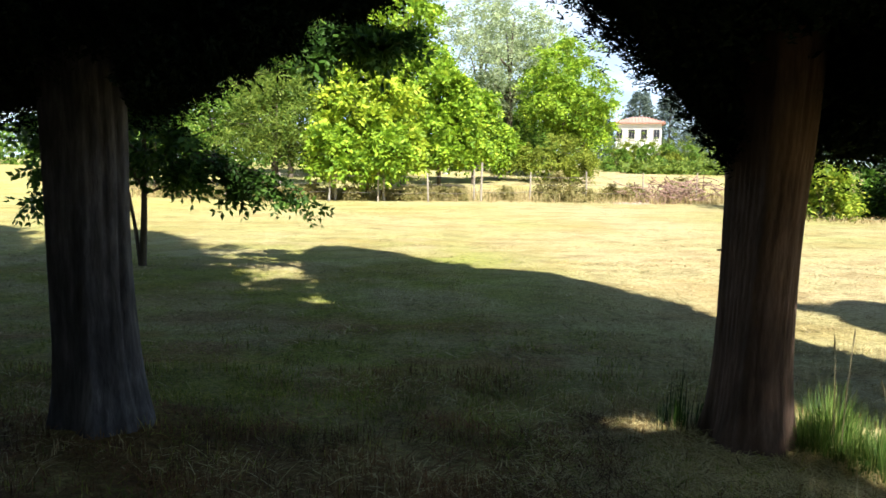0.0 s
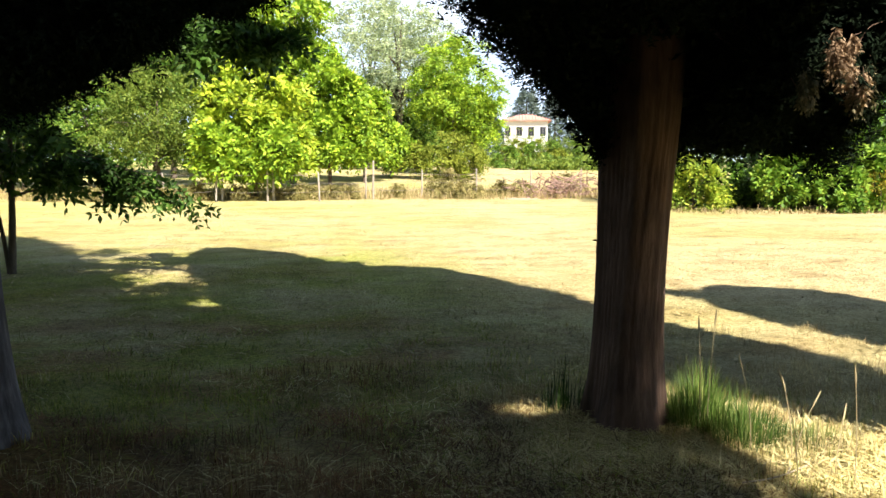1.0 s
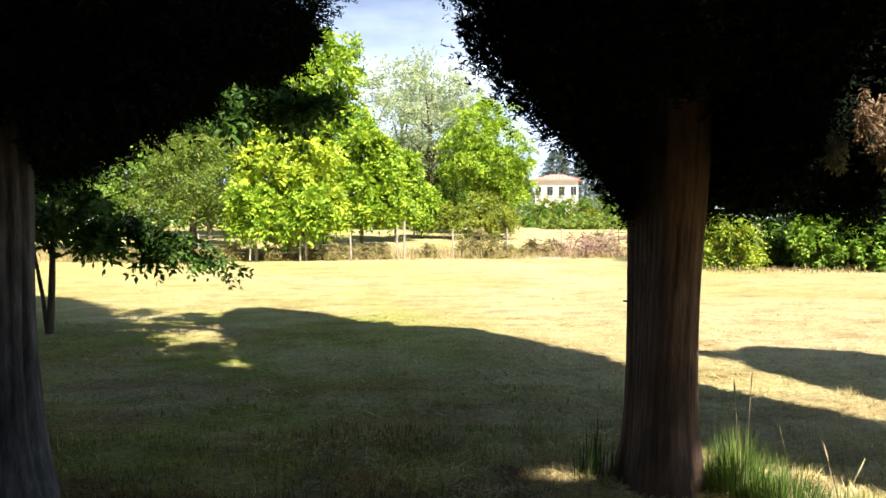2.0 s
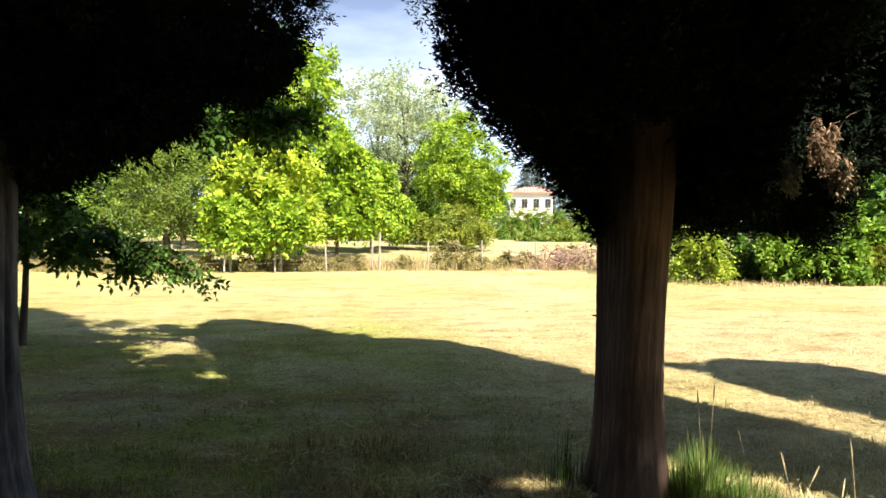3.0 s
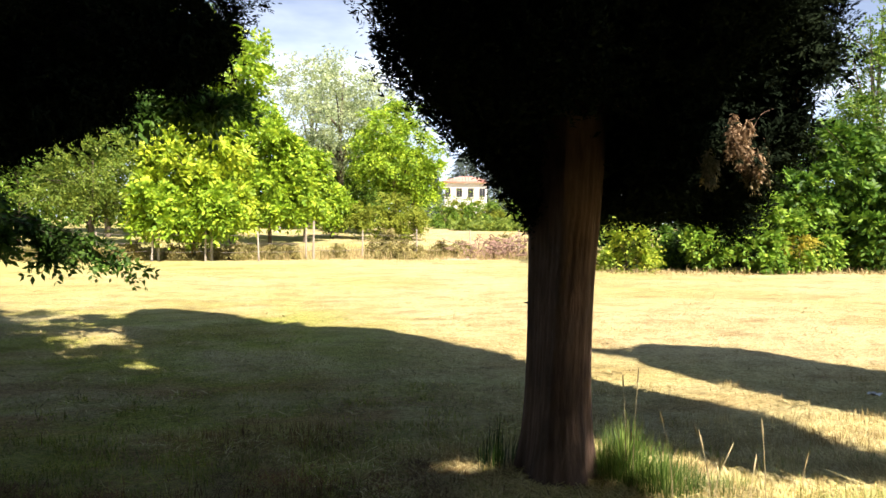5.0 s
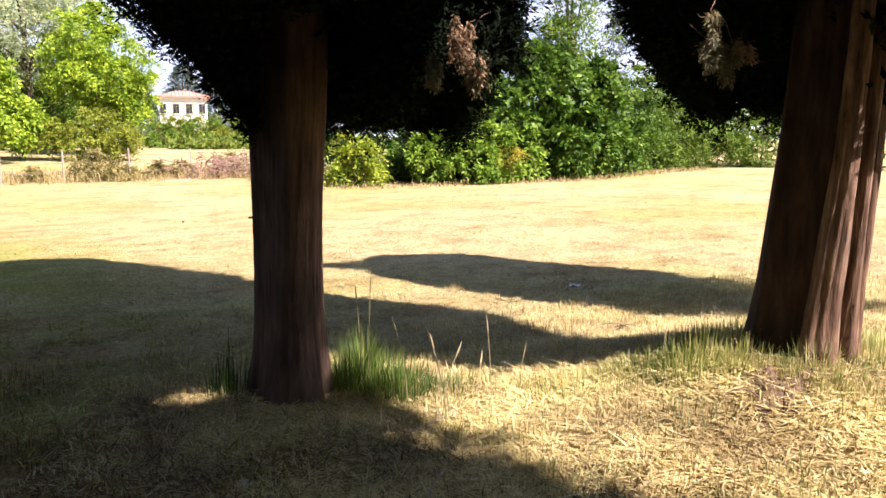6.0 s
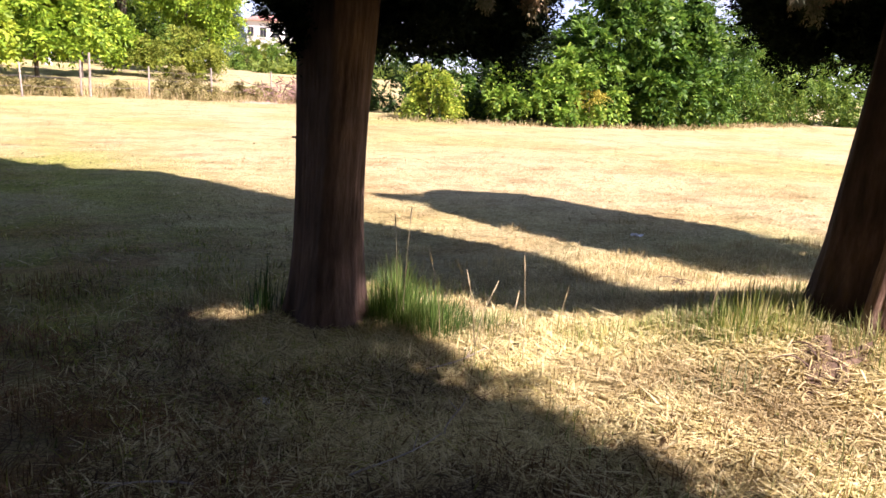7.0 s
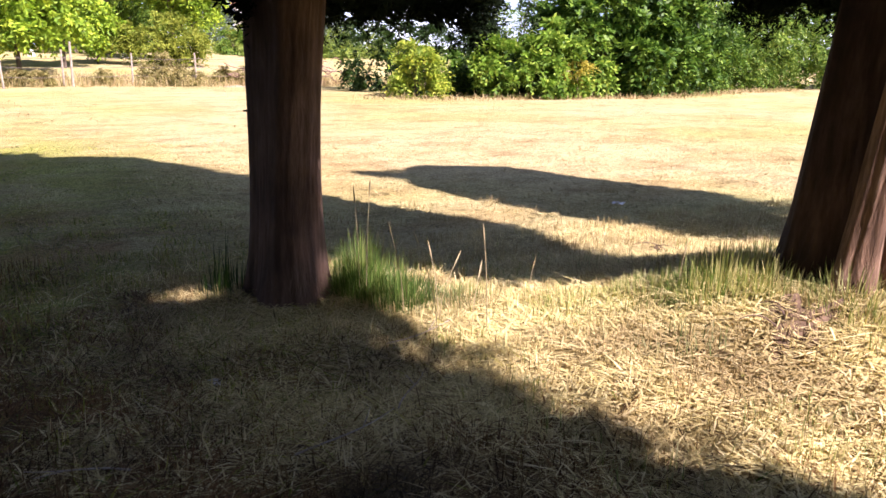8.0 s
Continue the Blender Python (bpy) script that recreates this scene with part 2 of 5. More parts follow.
# darker copy of the same reddish bark, with the trunk's shade painted in
M_BARK_SHADED = bark_material("shaded_reddish_cypress_bark", (0.014, 0.009, 0.006), (0.036, 0.022, 0.017), (0.075, 0.05, 0.038), 15.0)
M_DRYSPRAY = leaf_material("grey_tan_cypress_sprays", [(0.13, 0.14, 0.075), (0.22, 0.2, 0.115), (0.36, 0.29, 0.18)], 0.8, 0.2)
M_RUSSET = leaf_material("reddish_dead_litter", [(0.11, 0.055, 0.024), (0.22, 0.115, 0.05), (0.36, 0.21, 0.095)], 0.85, 0.1)
M_MIXED = leaf_material("half_dry_green_grass", [(0.13, 0.19, 0.045), (0.26, 0.31, 0.09), (0.42, 0.43, 0.17), (0.62, 0.57, 0.3)], 0.6, 0.35)
# dark brown copy of the straw, with shade painted into its colour
M_SHADE_STRAW = leaf_material("weathered_brown_straw", [(0.065, 0.035, 0.012), (0.165, 0.098, 0.037), (0.3, 0.195, 0.085)], 0.85, 0.15)
# very dark green: paints the shade in the bush gaps; also the weeds' colour
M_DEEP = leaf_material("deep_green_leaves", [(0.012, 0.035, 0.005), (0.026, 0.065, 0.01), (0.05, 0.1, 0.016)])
M_SPREAD = leaf_material("olive_green_leaves", [(0.12, 0.18, 0.028), (0.21, 0.27, 0.042), (0.31, 0.36, 0.062)], 0.65, 0.28, 0.12, low=(0.6, 0.58, 0.42))
M_WISP = leaf_material("cut_grass_wisps", [(0.14, 0.13, 0.05), (0.26, 0.23, 0.1), (0.42, 0.36, 0.19), (0.6, 0.52, 0.3)], 0.8, 0.2, low=(0.68, 0.6, 0.5))
M_WEED = leaf_material("half_dry_weeds", [(0.15, 0.16, 0.05), (0.27, 0.25, 0.1), (0.38, 0.33, 0.16)], 0.8, 0.2, low=(0.6, 0.58, 0.5))
M_SEED = leaf_material("seed_heads", [(0.4, 0.36, 0.22), (0.62, 0.57, 0.4)], 0.7, 0.3, low=(0.68, 0.58, 0.48))
M_POST = plain_material("weathered_post_wood", (0.24, 0.2, 0.155), (0.5, 0.45, 0.37), 12.0, 0.9)
M_ROUGH = leaf_material("unmown_dry_grass", [(0.13, 0.14, 0.045), (0.28, 0.24, 0.115), (0.42, 0.35, 0.19), (0.5, 0.42, 0.27)], 0.8, 0.2, low=(0.68, 0.58, 0.48))
M_DIRT = plain_material("bare_brown_soil", (0.09, 0.06, 0.038), (0.2, 0.135, 0.085), 40.0, 0.95)
M_WIRE = plain_material("rusty_wire", (0.12, 0.1, 0.085), (0.25, 0.22, 0.2), 30.0, 0.6)
M_BRUSH = bark_material("dead_brushwood", (0.09, 0.06, 0.04), (0.18, 0.125, 0.09), (0.28, 0.21, 0.155), 9.0)
M_WALL = plain_material("white_render", (0.7, 0.68, 0.64), (0.82, 0.8, 0.77), 1.5, 0.9, 0.1)
M_ROOF = plain_material("red_roof_tiles", (0.42, 0.2, 0.155), (0.56, 0.3, 0.24), 3.0, 0.85)
M_FRAME = plain_material("grey_window_frame", (0.16, 0.15, 0.14), (0.24, 0.23, 0.21), 9.0, 0.6)
M_LITTER = plain_material("white_paper_scrap", (0.7, 0.7, 0.68), (0.85, 0.85, 0.83), 30.0, 0.7)


def glass_material():
    m, n, l, b = material("dark_window_glass", 0.06)
    b.inputs["Base Color"].default_value = (0.03, 0.032, 0.035, 1)
    b.inputs["Specular IOR Level"].default_value = 0.5
    return m


M_GLASS = glass_material()


# ---- building helpers ----
def mesh_object(name, verts, faces, mat, parent=None, label="", smooth=False):
    me = bpy.data.meshes.new(name)
    me.from_pydata([tuple(v) for v in verts] if not isinstance(verts, np.ndarray) else verts.tolist(), [], faces if isinstance(faces, list) else faces.tolist())
    me.materials.append(mat)
    if smooth:
        me.polygons.foreach_set("use_smooth", np.ones(len(me.polygons), dtype=bool))
    me.update()
    ob = new(name, me)
    if parent is not None:
        ob.parent = parent
    if label:
        ob["label"] = label
    return ob


def part(name, bm, mat, parent, label=""):
    me = bpy.data.meshes.new(name)
    bm.to_mesh(me)
    bm.free()
    me.materials.append(mat)
    ob = new(name, me)
    ob.parent = parent
    if label:
        ob["label"] = label
    return ob


def box_bm(size, centre=(0, 0, 0), bevel=0.0):
    bm = bmesh.new()
    bmesh.ops.create_cube(bm, size=1.0, matrix=Matrix.LocRotScale(centre, None, size))
    if bevel:
        bmesh.ops.bevel(bm, geom=bm.edges[:], offset=bevel, segments=1, affect="EDGES")
    return bm


def unit(v):
    return v / np.maximum(np.linalg.norm(v, axis=-1, keepdims=True), 1e-9)


def lobed(x, y, z, seed=0.0):
    """A cheap smooth noise of places, about -1 to 1."""
    return (np.sin(1.7 * x + 2.3 * y + seed) + np.sin(2.9 * y - 1.3 * z + 1.7 * seed) + np.sin(2.1 * z + 2.7 * x - 0.6 * seed)) / 3


def tube(points, radii, sides=8, relief=0.0, flutes=5, seed=0.0):
    """Verts and faces of a round, tapering limb along points."""
    pts, n = np.asarray(points, float), len(points)
    tang = unit(np.gradient(pts, axis=0))
    ref = np.where(np.abs(tang[:, 2:3]) > 0.8, np.array([[1.0, 0, 0]]), np.array([[0, 0, 1.0]]))
    u = unit(np.cross(ref, tang))
    w = np.cross(tang, u)
    th = np.linspace(0, 2 * np.pi, sides, endpoint=False)
    r = np.asarray(radii, float)[:, None] * np.ones((1, sides))
    if relief:
        zz = np.arange(n)[:, None] / n
        r = r * (1 + relief * (0.55 * np.sin(flutes * th[None] + 1.6 * np.sin(3 * zz + seed) + seed) + 0.3 * np.sin((2 * flutes + 3) * th[None] + 4 * np.sin(5 * zz + 2 * seed)) + 0.25 * np.sin((4 * flutes + 7) * th[None] + 9 * np.sin(4 * zz))))
    ring = pts[:, None] + r[..., None] * (np.cos(th)[None, :, None] * u[:, None] + np.sin(th)[None, :, None] * w[:, None])
    verts = ring.reshape(-1, 3)
    faces = []
    for i in range(n - 1):
        for j in range(sides):
            k = (j + 1) % sides
            faces.append((i * sides + j, i * sides + k, (i + 1) * sides + k, (i + 1) * sides + j))
    faces.append(tuple(range((n - 1) * sides, n * sides)))
    return verts, faces


def joined(pieces):
    verts, faces, k = [], [], 0
    for v, f in pieces:
        verts.append(v)
        faces += [tuple(i + k for i in q) for q in f]
        k += len(v)
    return np.concatenate(verts), faces


def leaves(centres, along, across, length, width, droop=0.15):
    """Pointed leaves: four corners each, folded a little at the middle."""
    c, a, b = np.asarray(centres), unit(np.asarray(along)), unit(np.asarray(across))
    L, W = np.asarray(length)[:, None], np.asarray(width)[:, None]
    nrm = np.cross(a, b)
    v = np.stack([c, c + a * L * 0.45 + b * W * 0.5 - nrm * L * droop * 0.3, c + a * L - nrm * L * droop, c + a * L * 0.45 - b * W * 0.5 - nrm * L * droop * 0.3], 1)
    n = len(c)
    idx = np.arange(n)[:, None] * 4
    return v.reshape(-1, 3), np.concatenate([idx + np.array([[0, 1, 2, 3]])], 0)


def fronds(tips, dirs, size, pairs, leaf, rnd, spread=1.0, droop=0.5, thin=1.0):
    """Sprays: a hidden stalk from each tip along dirs, with leaflets to both sides."""
    tips, dirs = np.asarray(tips), unit(np.asarray(dirs))
    n = len(tips)
    size = np.broadcast_to(size, (n,))
    side = unit(np.cross(dirs, unit(rnd.normal(size=(n, 3)) + np.array([0, 0, 1.5]))))
    C, A, B, L, W = [], [], [], [], []
    for k in range(pairs):
        f = (k + 0.5) / pairs
        for s in (-1, 1):
            p = tips + dirs * (size * f)[:, None] - np.array([0, 0, 1.0]) * (droop * size * f * f)[:, None]
            a = unit(side * s * spread + dirs * (0.55 + f * 0.6) + rnd.normal(size=(n, 3)) * 0.28 - np.array([0, 0, droop * 0.5]))
            b = unit(np.cross(a, rnd.normal(size=(n, 3)) * 0.55 + np.cross(dirs, side)))
            ln = leaf * (0.7 + 0.6 * rnd.random(n)) * (1.0 - 0.35 * f)
            C.append(p), A.append(a), B.append(b), L.append(ln), W.append(ln * thin * (0.42 + 0.16 * rnd.random(n)))
    return leaves(np.concatenate(C), np.concatenate(A), np.concatenate(B), np.concatenate(L), np.concatenate(W))


def ground_z(x, y):
    """The lie of the land: a low bank along the row of cypresses, a shallow dip behind it, then almost flat field."""
    x, y = np.asarray(x, float), np.asarray(y, float)
    step = 1 / (1 + np.exp(-(x - 2.3) * 3.0))
    bank = 0.05 * np.exp(-((y - 3.1 + 0.08 * x) / 0.9) ** 2) * step
    dip = -0.13 * step / (1 + np.exp(-(y - 4.15 + 0.2 * (x - 2.4)) * 6.0)) / (1 + np.exp((y - 9) * 0.9))
    mounds = 0.0
    for tx, ty, hgt, rad in ((1.57, 3.85, 0.05, 0.5), (-1.8, 4.0, 0.05, 0.55), (3.78, 2.15, 0.33, 1.0)):
        mounds = mounds + hgt * np.exp(-((x - tx) ** 2 + (y - ty) ** 2) / rad ** 2)
    near = 1 / (1 + (np.hypot(x, y) / 60) ** 2)
    rough = 0.012 * lobed(2.2 * x, 2.2 * y, 0 * x, 0.4) + 0.007 * lobed(7 * x, 6 * y, 0 * x, 1.9)
    far = 0.88 * np.clip((y - 29.5) / 16.5, 0, 1) ** 1.2
    return bank + dip + mounds + rough * near + 0.01 / (1 + np.exp(-(y - 20) * 0.4)) + far


def gz(x, y):
    return float(ground_z(x, y))


# ---- ground ----
def build_ground():
    a = np.linspace(-1, 1, 361)
    xs = np.sinh(a * 6.2) / np.sinh(6.2) * 1500 + 1.5
    ys = np.sinh(a * 6.2) / np.sinh(6.2) * 1500 + 4.5
    X, Y = np.meshgrid(xs, ys)
    V = np.stack([X, Y, ground_z(X, Y)], -1).reshape(-1, 3)
    n = len(xs)
    i, j = np.meshgrid(np.arange(n - 1), np.arange(n - 1))
    k = (j * n + i).ravel()
    F = np.stack([k, k + 1, k + n + 1, k + n], -1)
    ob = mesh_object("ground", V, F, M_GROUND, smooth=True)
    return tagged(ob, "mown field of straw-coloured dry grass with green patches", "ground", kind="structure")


build_ground()


# ---- trees ----
def thing(name, x, y, label, category, group="", z=None):
    e = new(name)
    e.location = (x, y, gz(x, y) - 0.01 if z is None else z)
    e.empty_display_size = 0.2
    return tagged(e, label, category, group)


def cypress(x, y, label, heights, radii, lean=(0, 0), shift=(0, 0), side=0.0, side_to=0.0, trunk_r=0.21, foot_r=0.27, bark=None, flutes=5, relief=0.06, sprays=9000, fine_top=3.3, seed=1, dead=(), stems=0, lift=0.0, lift_to=0.0, skirt=0.0, grooves=(), core=2600, lumps=1.0, gaps=(), flats=(), bulge=(0, 0, 3, 1), airy=0.0, airy_to=0.0, shoulder=0.02):
    """A cypress: fluted trunk, rising limbs and a dense crown of small scaly sprays."""
    rnd = np.random.default_rng(seed)
    tree = thing("cypress_tree", x, y, label, "tree", "row of cypress trees")
    top = heights[-1]

    def axis(h):
        h = np.asarray(h, float)
        g = 1 / (1 + np.exp(-(h - heights[0] + 0.2) * 4.0))
        return np.stack([lean[0] * np.minimum(h, 4) + shift[0] * g, lean[1] * np.minimum(h, 4) + shift[1] * g, h], -1)

    th_top = min(top * 0.8, 6.0)
    hs = np.concatenate([np.linspace(-0.12, 0.5, 16), np.linspace(0.55, 3.2, 44), np.linspace(3.4, th_top, 10)])
    pts = np.stack([lean[0] * hs + 0.012 * np.sin(2.2 * hs + seed), lean[1] * hs + 0.012 * np.cos(1.9 * hs + seed), hs], -1)
    rr = trunk_r * np.clip(1.0 - hs / (top * 1.1), 0.15, 1) + (foot_r - trunk_r) * np.exp(-np.maximum(hs, 0) / 0.22) + shoulder * np.exp(-(np.minimum(hs - 1.9, 0) / 0.75) ** 2)
    sides = 120
    v, f = tube(pts, rr, sides)
    zz = v[:, 2]
    cx, cy = np.repeat(pts[:, 0], sides), np.repeat(pts[:, 1], sides)
    dx, dy = v[:, 0] - cx, v[:, 1] - cy
    ang, rad = np.arctan2(dy, dx), np.hypot(dx, dy)
    wander = ang + 0.10 * np.sin(1.3 * zz + seed) + 0.04 * np.sin(3.7 * zz)
    k = 1 + relief * (0.5 * np.sin(flutes * wander + seed) + 0.25 * np.sin((2 * flutes + 1) * wander + 2 * seed))
    k = k + 0.010 * np.sin(23 * wander + 2.0 * np.sin(2.1 * zz)) + 0.008 * np.sin(37 * wander + 3.0 * np.sin(1.7 * zz + 1))
    k = k + 0.02 * lobed(3 * np.cos(ang), 3 * np.sin(ang), 2.6 * zz, seed)
    for g0, gw, gd in grooves:
        off = (wander - g0 + np.pi) % (2 * np.pi) - np.pi
        k = k - gd * np.exp(-(off / gw) ** 2) * (0.75 + 0.25 * np.sin(1.9 * zz + g0))
    for f0, fd in flats:
        k = np.minimum(k, fd * (1 + 0.04 * np.sin(1.5 * zz + f0) + 0.012 * np.sin(29 * wander)) / np.maximum(np.cos(wander - f0), 0.05))
    k = k + 0.07 * np.exp(-np.maximum(zz, 0) / 0.25) * np.sin(5 * ang + seed)
    v = np.stack([cx + dx * k, cy + dy * k, zz], -1)
    mesh_object("trunk", v, f, bark or M_BARK, tree, smooth=True)
    # flutes on the sunny side, in the bark colour lightened for sun
    if stems:
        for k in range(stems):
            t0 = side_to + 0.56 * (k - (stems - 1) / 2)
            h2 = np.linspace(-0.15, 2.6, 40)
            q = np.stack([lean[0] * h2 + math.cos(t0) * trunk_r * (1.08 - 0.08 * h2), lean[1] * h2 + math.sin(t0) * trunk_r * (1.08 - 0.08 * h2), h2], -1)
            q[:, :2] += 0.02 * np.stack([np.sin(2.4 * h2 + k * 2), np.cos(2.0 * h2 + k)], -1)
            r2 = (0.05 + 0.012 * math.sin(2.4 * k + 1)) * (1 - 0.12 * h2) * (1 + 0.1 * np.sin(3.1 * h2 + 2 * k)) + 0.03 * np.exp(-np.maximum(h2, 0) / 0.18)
            mesh_object("buttress", *tube(q, r2, 36, 0.24, 3, k + 0.3), M_BARK_SUNLIT, tree, smooth=True)
    # limbs
    for k in range(16):
        h0 = heights[0] + lift + 0.3 + 0.16 * k
        t0 = rnd.random() * 6.28
        reach = float(np.interp(h0 + 0.6, heights, radii)) * (0.75 + 0.2 * rnd.random())
        s = np.linspace(0, 1, 9)[:, None]
        p0 = np.array([lean[0] * h0, lean[1] * h0, h0])
        p1 = axis(h0 + 0.9) + np.array([math.cos(t0) * reach, math.sin(t0) * reach, 0])
        q = p0 + (p1 - p0) * s + np.array([0, 0, -0.18]) * np.sin(s * np.pi)
        mesh_object("limb", *tube(q, np.linspace(0.03, 0.008, 9), 7, 0.0), bark or M_BARK, tree)

    # crown
    def radius(h, th):
        r = np.interp(h, heights, radii)
        lump = 1 + lumps * 0.13 * lobed(2.2 * np.cos(th) + seed, 2.2 * np.sin(th), 1.4 * h, seed) + lumps * 0.08 * np.sin(9 * th + 2.1 * np.sin(h * 1.7) + seed)
        low = skirt * np.exp(-((h - heights[0]) / 0.4) ** 2) * np.maximum(0, np.cos(th - side_to)) ** 0.6
        out = bulge[0] * np.exp(-((h - bulge[2]) / bulge[3]) ** 2) * np.maximum(0, np.cos(th - bulge[1])) ** 0.7
        return r * lump * (1 + np.interp(h, heights, np.broadcast_to(side, len(heights))) * np.cos(th - side_to)) + low + out

    def base(th):
        return heights[0] + lift * np.clip(2.2 * np.cos(th - lift_to) - 0.7, 0, 1)

    def shell(n, low, high, inner, outer=1.0):
        h = low + (high - low) * rnd.random(n)
        th = rnd.random(n) * 6.2832
        f = inner + (outer - inner) * np.sqrt(rnd.random(n))
        r = radius(h, th) * f
        p = axis(h) + np.stack([np.cos(th) * r, np.sin(th) * r, np.zeros(n)], -1)
        out = np.stack([np.cos(th), np.sin(th), 0.3 + 0.7 * rnd.random(n)], -1) + rnd.normal(size=(n, 3)) * 0.4
        keep = h > base(th) + 0.06 * rnd.normal(size=n)
        return p[keep], out[keep]

    groups = []
    # ragged plumes over the outside, low enough to be looked up into
    p, o = shell(sprays // 14, heights[0], fine_top, 0.78)
    m = 14
    p, o = np.repeat(p, m, 0) + rnd.normal(size=(len(p) * m, 3)) * np.array([0.045, 0.045, 0.08]), np.repeat(o, m, 0) + rnd.normal(size=(len(o) * m, 3)) * 0.5
    groups.append(fronds(p, o, 0.085, 5, 0.036, rnd, 0.65, 0.1, 0.6))
    p, o = shell(sprays * 3 // 4, heights[0], fine_top, 0.2, 0.92)
    groups.append(fronds(p, o, 0.11, 4, 0.055, rnd, 0.7, 0.2, 0.7))
    p, o = shell(sprays // 7, heights[0] + 0.2, fine_top, 0.05, 0.75)
    groups.append(fronds(p, o, 0.14, 3, 0.085, rnd, 0.8, 0.2))
    p, o = shell(3200, fine_top - 0.05, top, 0.35)
    groups.append(fronds(p, o, 0.26, 3, 0.2, rnd, 0.9, 0.1))
    p, o = shell(core, min(fine_top, 3.4) + 0.2, top - 0.4, 0.0, 0.75)
    groups.append(fronds(p, o, 0.3, 3, 0.3, rnd, 0.9, 0.1))
    V, F, k = [], [], 0
    for v, f in groups:
        V.append(v), F.append(f + k)
        k += len(v)
    leaf = np.concatenate(V).reshape(-1, 4, 3)
    keep = np.ones(len(leaf), bool)
    for gap_p, gap_s, wide, long, low in gaps:
        fall = (leaf[..., 2] + tree.location.z) / TO_SUN.z
        gx, gy = leaf[..., 0] + x - TO_SUN.x * fall, leaf[..., 1] + y - TO_SUN.y * fall
        ux, uy = (0.925 * gx + 0.38 * gy - gap_p) / wide, (-0.38 * gx + 0.925 * gy - gap_s) / long
        keep &= ~((ux * ux + uy * uy < 1).any(1) & (leaf[..., 2].min(1) + tree.location.z > low))
    if airy:
        # the rim of the crown is thin and broken, with chinks of sky
        mid = leaf.mean(1)
        off = mid - axis(mid[:, 2])
        rim = np.hypot(off[:, 0], off[:, 1]) / radius(mid[:, 2], np.arctan2(off[:, 1], off[:, 0]))
        chink = lobed(13 * mid[:, 0], 13 * mid[:, 1], 13 * mid[:, 2], seed) + 0.5 * lobed(31 * mid[:, 0], 29 * mid[:, 1], 27 * mid[:, 2], 2.0 * seed)
        keep &= ~((chink > 0.42 - airy * (rim - 0.55)) & (rim > 0.45) & (mid[:, 2] < 3.3) & (np.cos(np.arctan2(off[:, 1], off[:, 0]) - airy_to) > -0.1))
    leaf = leaf[keep]
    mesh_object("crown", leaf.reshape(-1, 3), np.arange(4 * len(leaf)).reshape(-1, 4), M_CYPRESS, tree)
    for dx, dy, dz, rad, n, dead_mat in dead:
        m = max(3, n // 34)
        hang = np.array([dx, dy, dz]) + unit(rnd.normal(size=(m, 3))) * rnd.random((m, 1)) ** 0.5 * np.array([rad, rad * 0.7, rad * 0.4])
        hang = np.repeat(hang, 34, 0)
        n = len(hang)
        swing = np.repeat(rnd.normal(size=(m, 3)) * 0.16 + np.array([0, 0, -1.0]), 34, 0)
        along = rnd.random((n, 1)) * np.repeat(0.03 + 0.11 * rnd.random((m, 1)) ** 1.5, 34, 0)
        c = hang + unit(swing) * along + rnd.normal(size=(n, 3)) * (0.004 + 0.06 * along)
        v, f = fronds(c, swing + rnd.normal(size=(n, 3)) * 0.35, 0.045, 3, 0.03, rnd, 0.5, 0.4, 0.6)
        mesh_object("dead_foliage", v, f, dead_mat, tree, "withered brown hanging cypress sprays")
        for j in range(4):
            s = np.linspace(0, 1, 7)[:, None]
            q = c[j * 102 % n] + s * (rnd.normal(size=3) * 0.05 + np.array([0.01, 0.02, 0.05])) + np.sin(5 * s + j) * rnd.normal(size=3) * 0.012
            mesh_object("dead_twig", *tube(q, np.linspace(0.0035, 0.0012, 7), 5), M_BRUSH, tree)
    return tree


# openings in the foliage through which the sun falls: across and along its direction on the ground
GAPS = ((2.42, 3.48, 0.07, 0.05, 0.0), (2.51, 3.42, 0.09, 0.08, 0.0), (2.58, 3.3, 0.06, 0.09, 0.0), (3.12, 3.58, 0.16, 0.22, 1.75),
        (1.8, 7.5, 0.05, 0.26, 0.0), (1.71, 7.9, 0.08, 0.3, 0.0), (1.64, 8.3, 0.12, 0.35, 0.0), (1.61, 8.9, 0.16, 0.65, 0.0), (1.4, 10.9, 0.24, 0.5, 0.0))
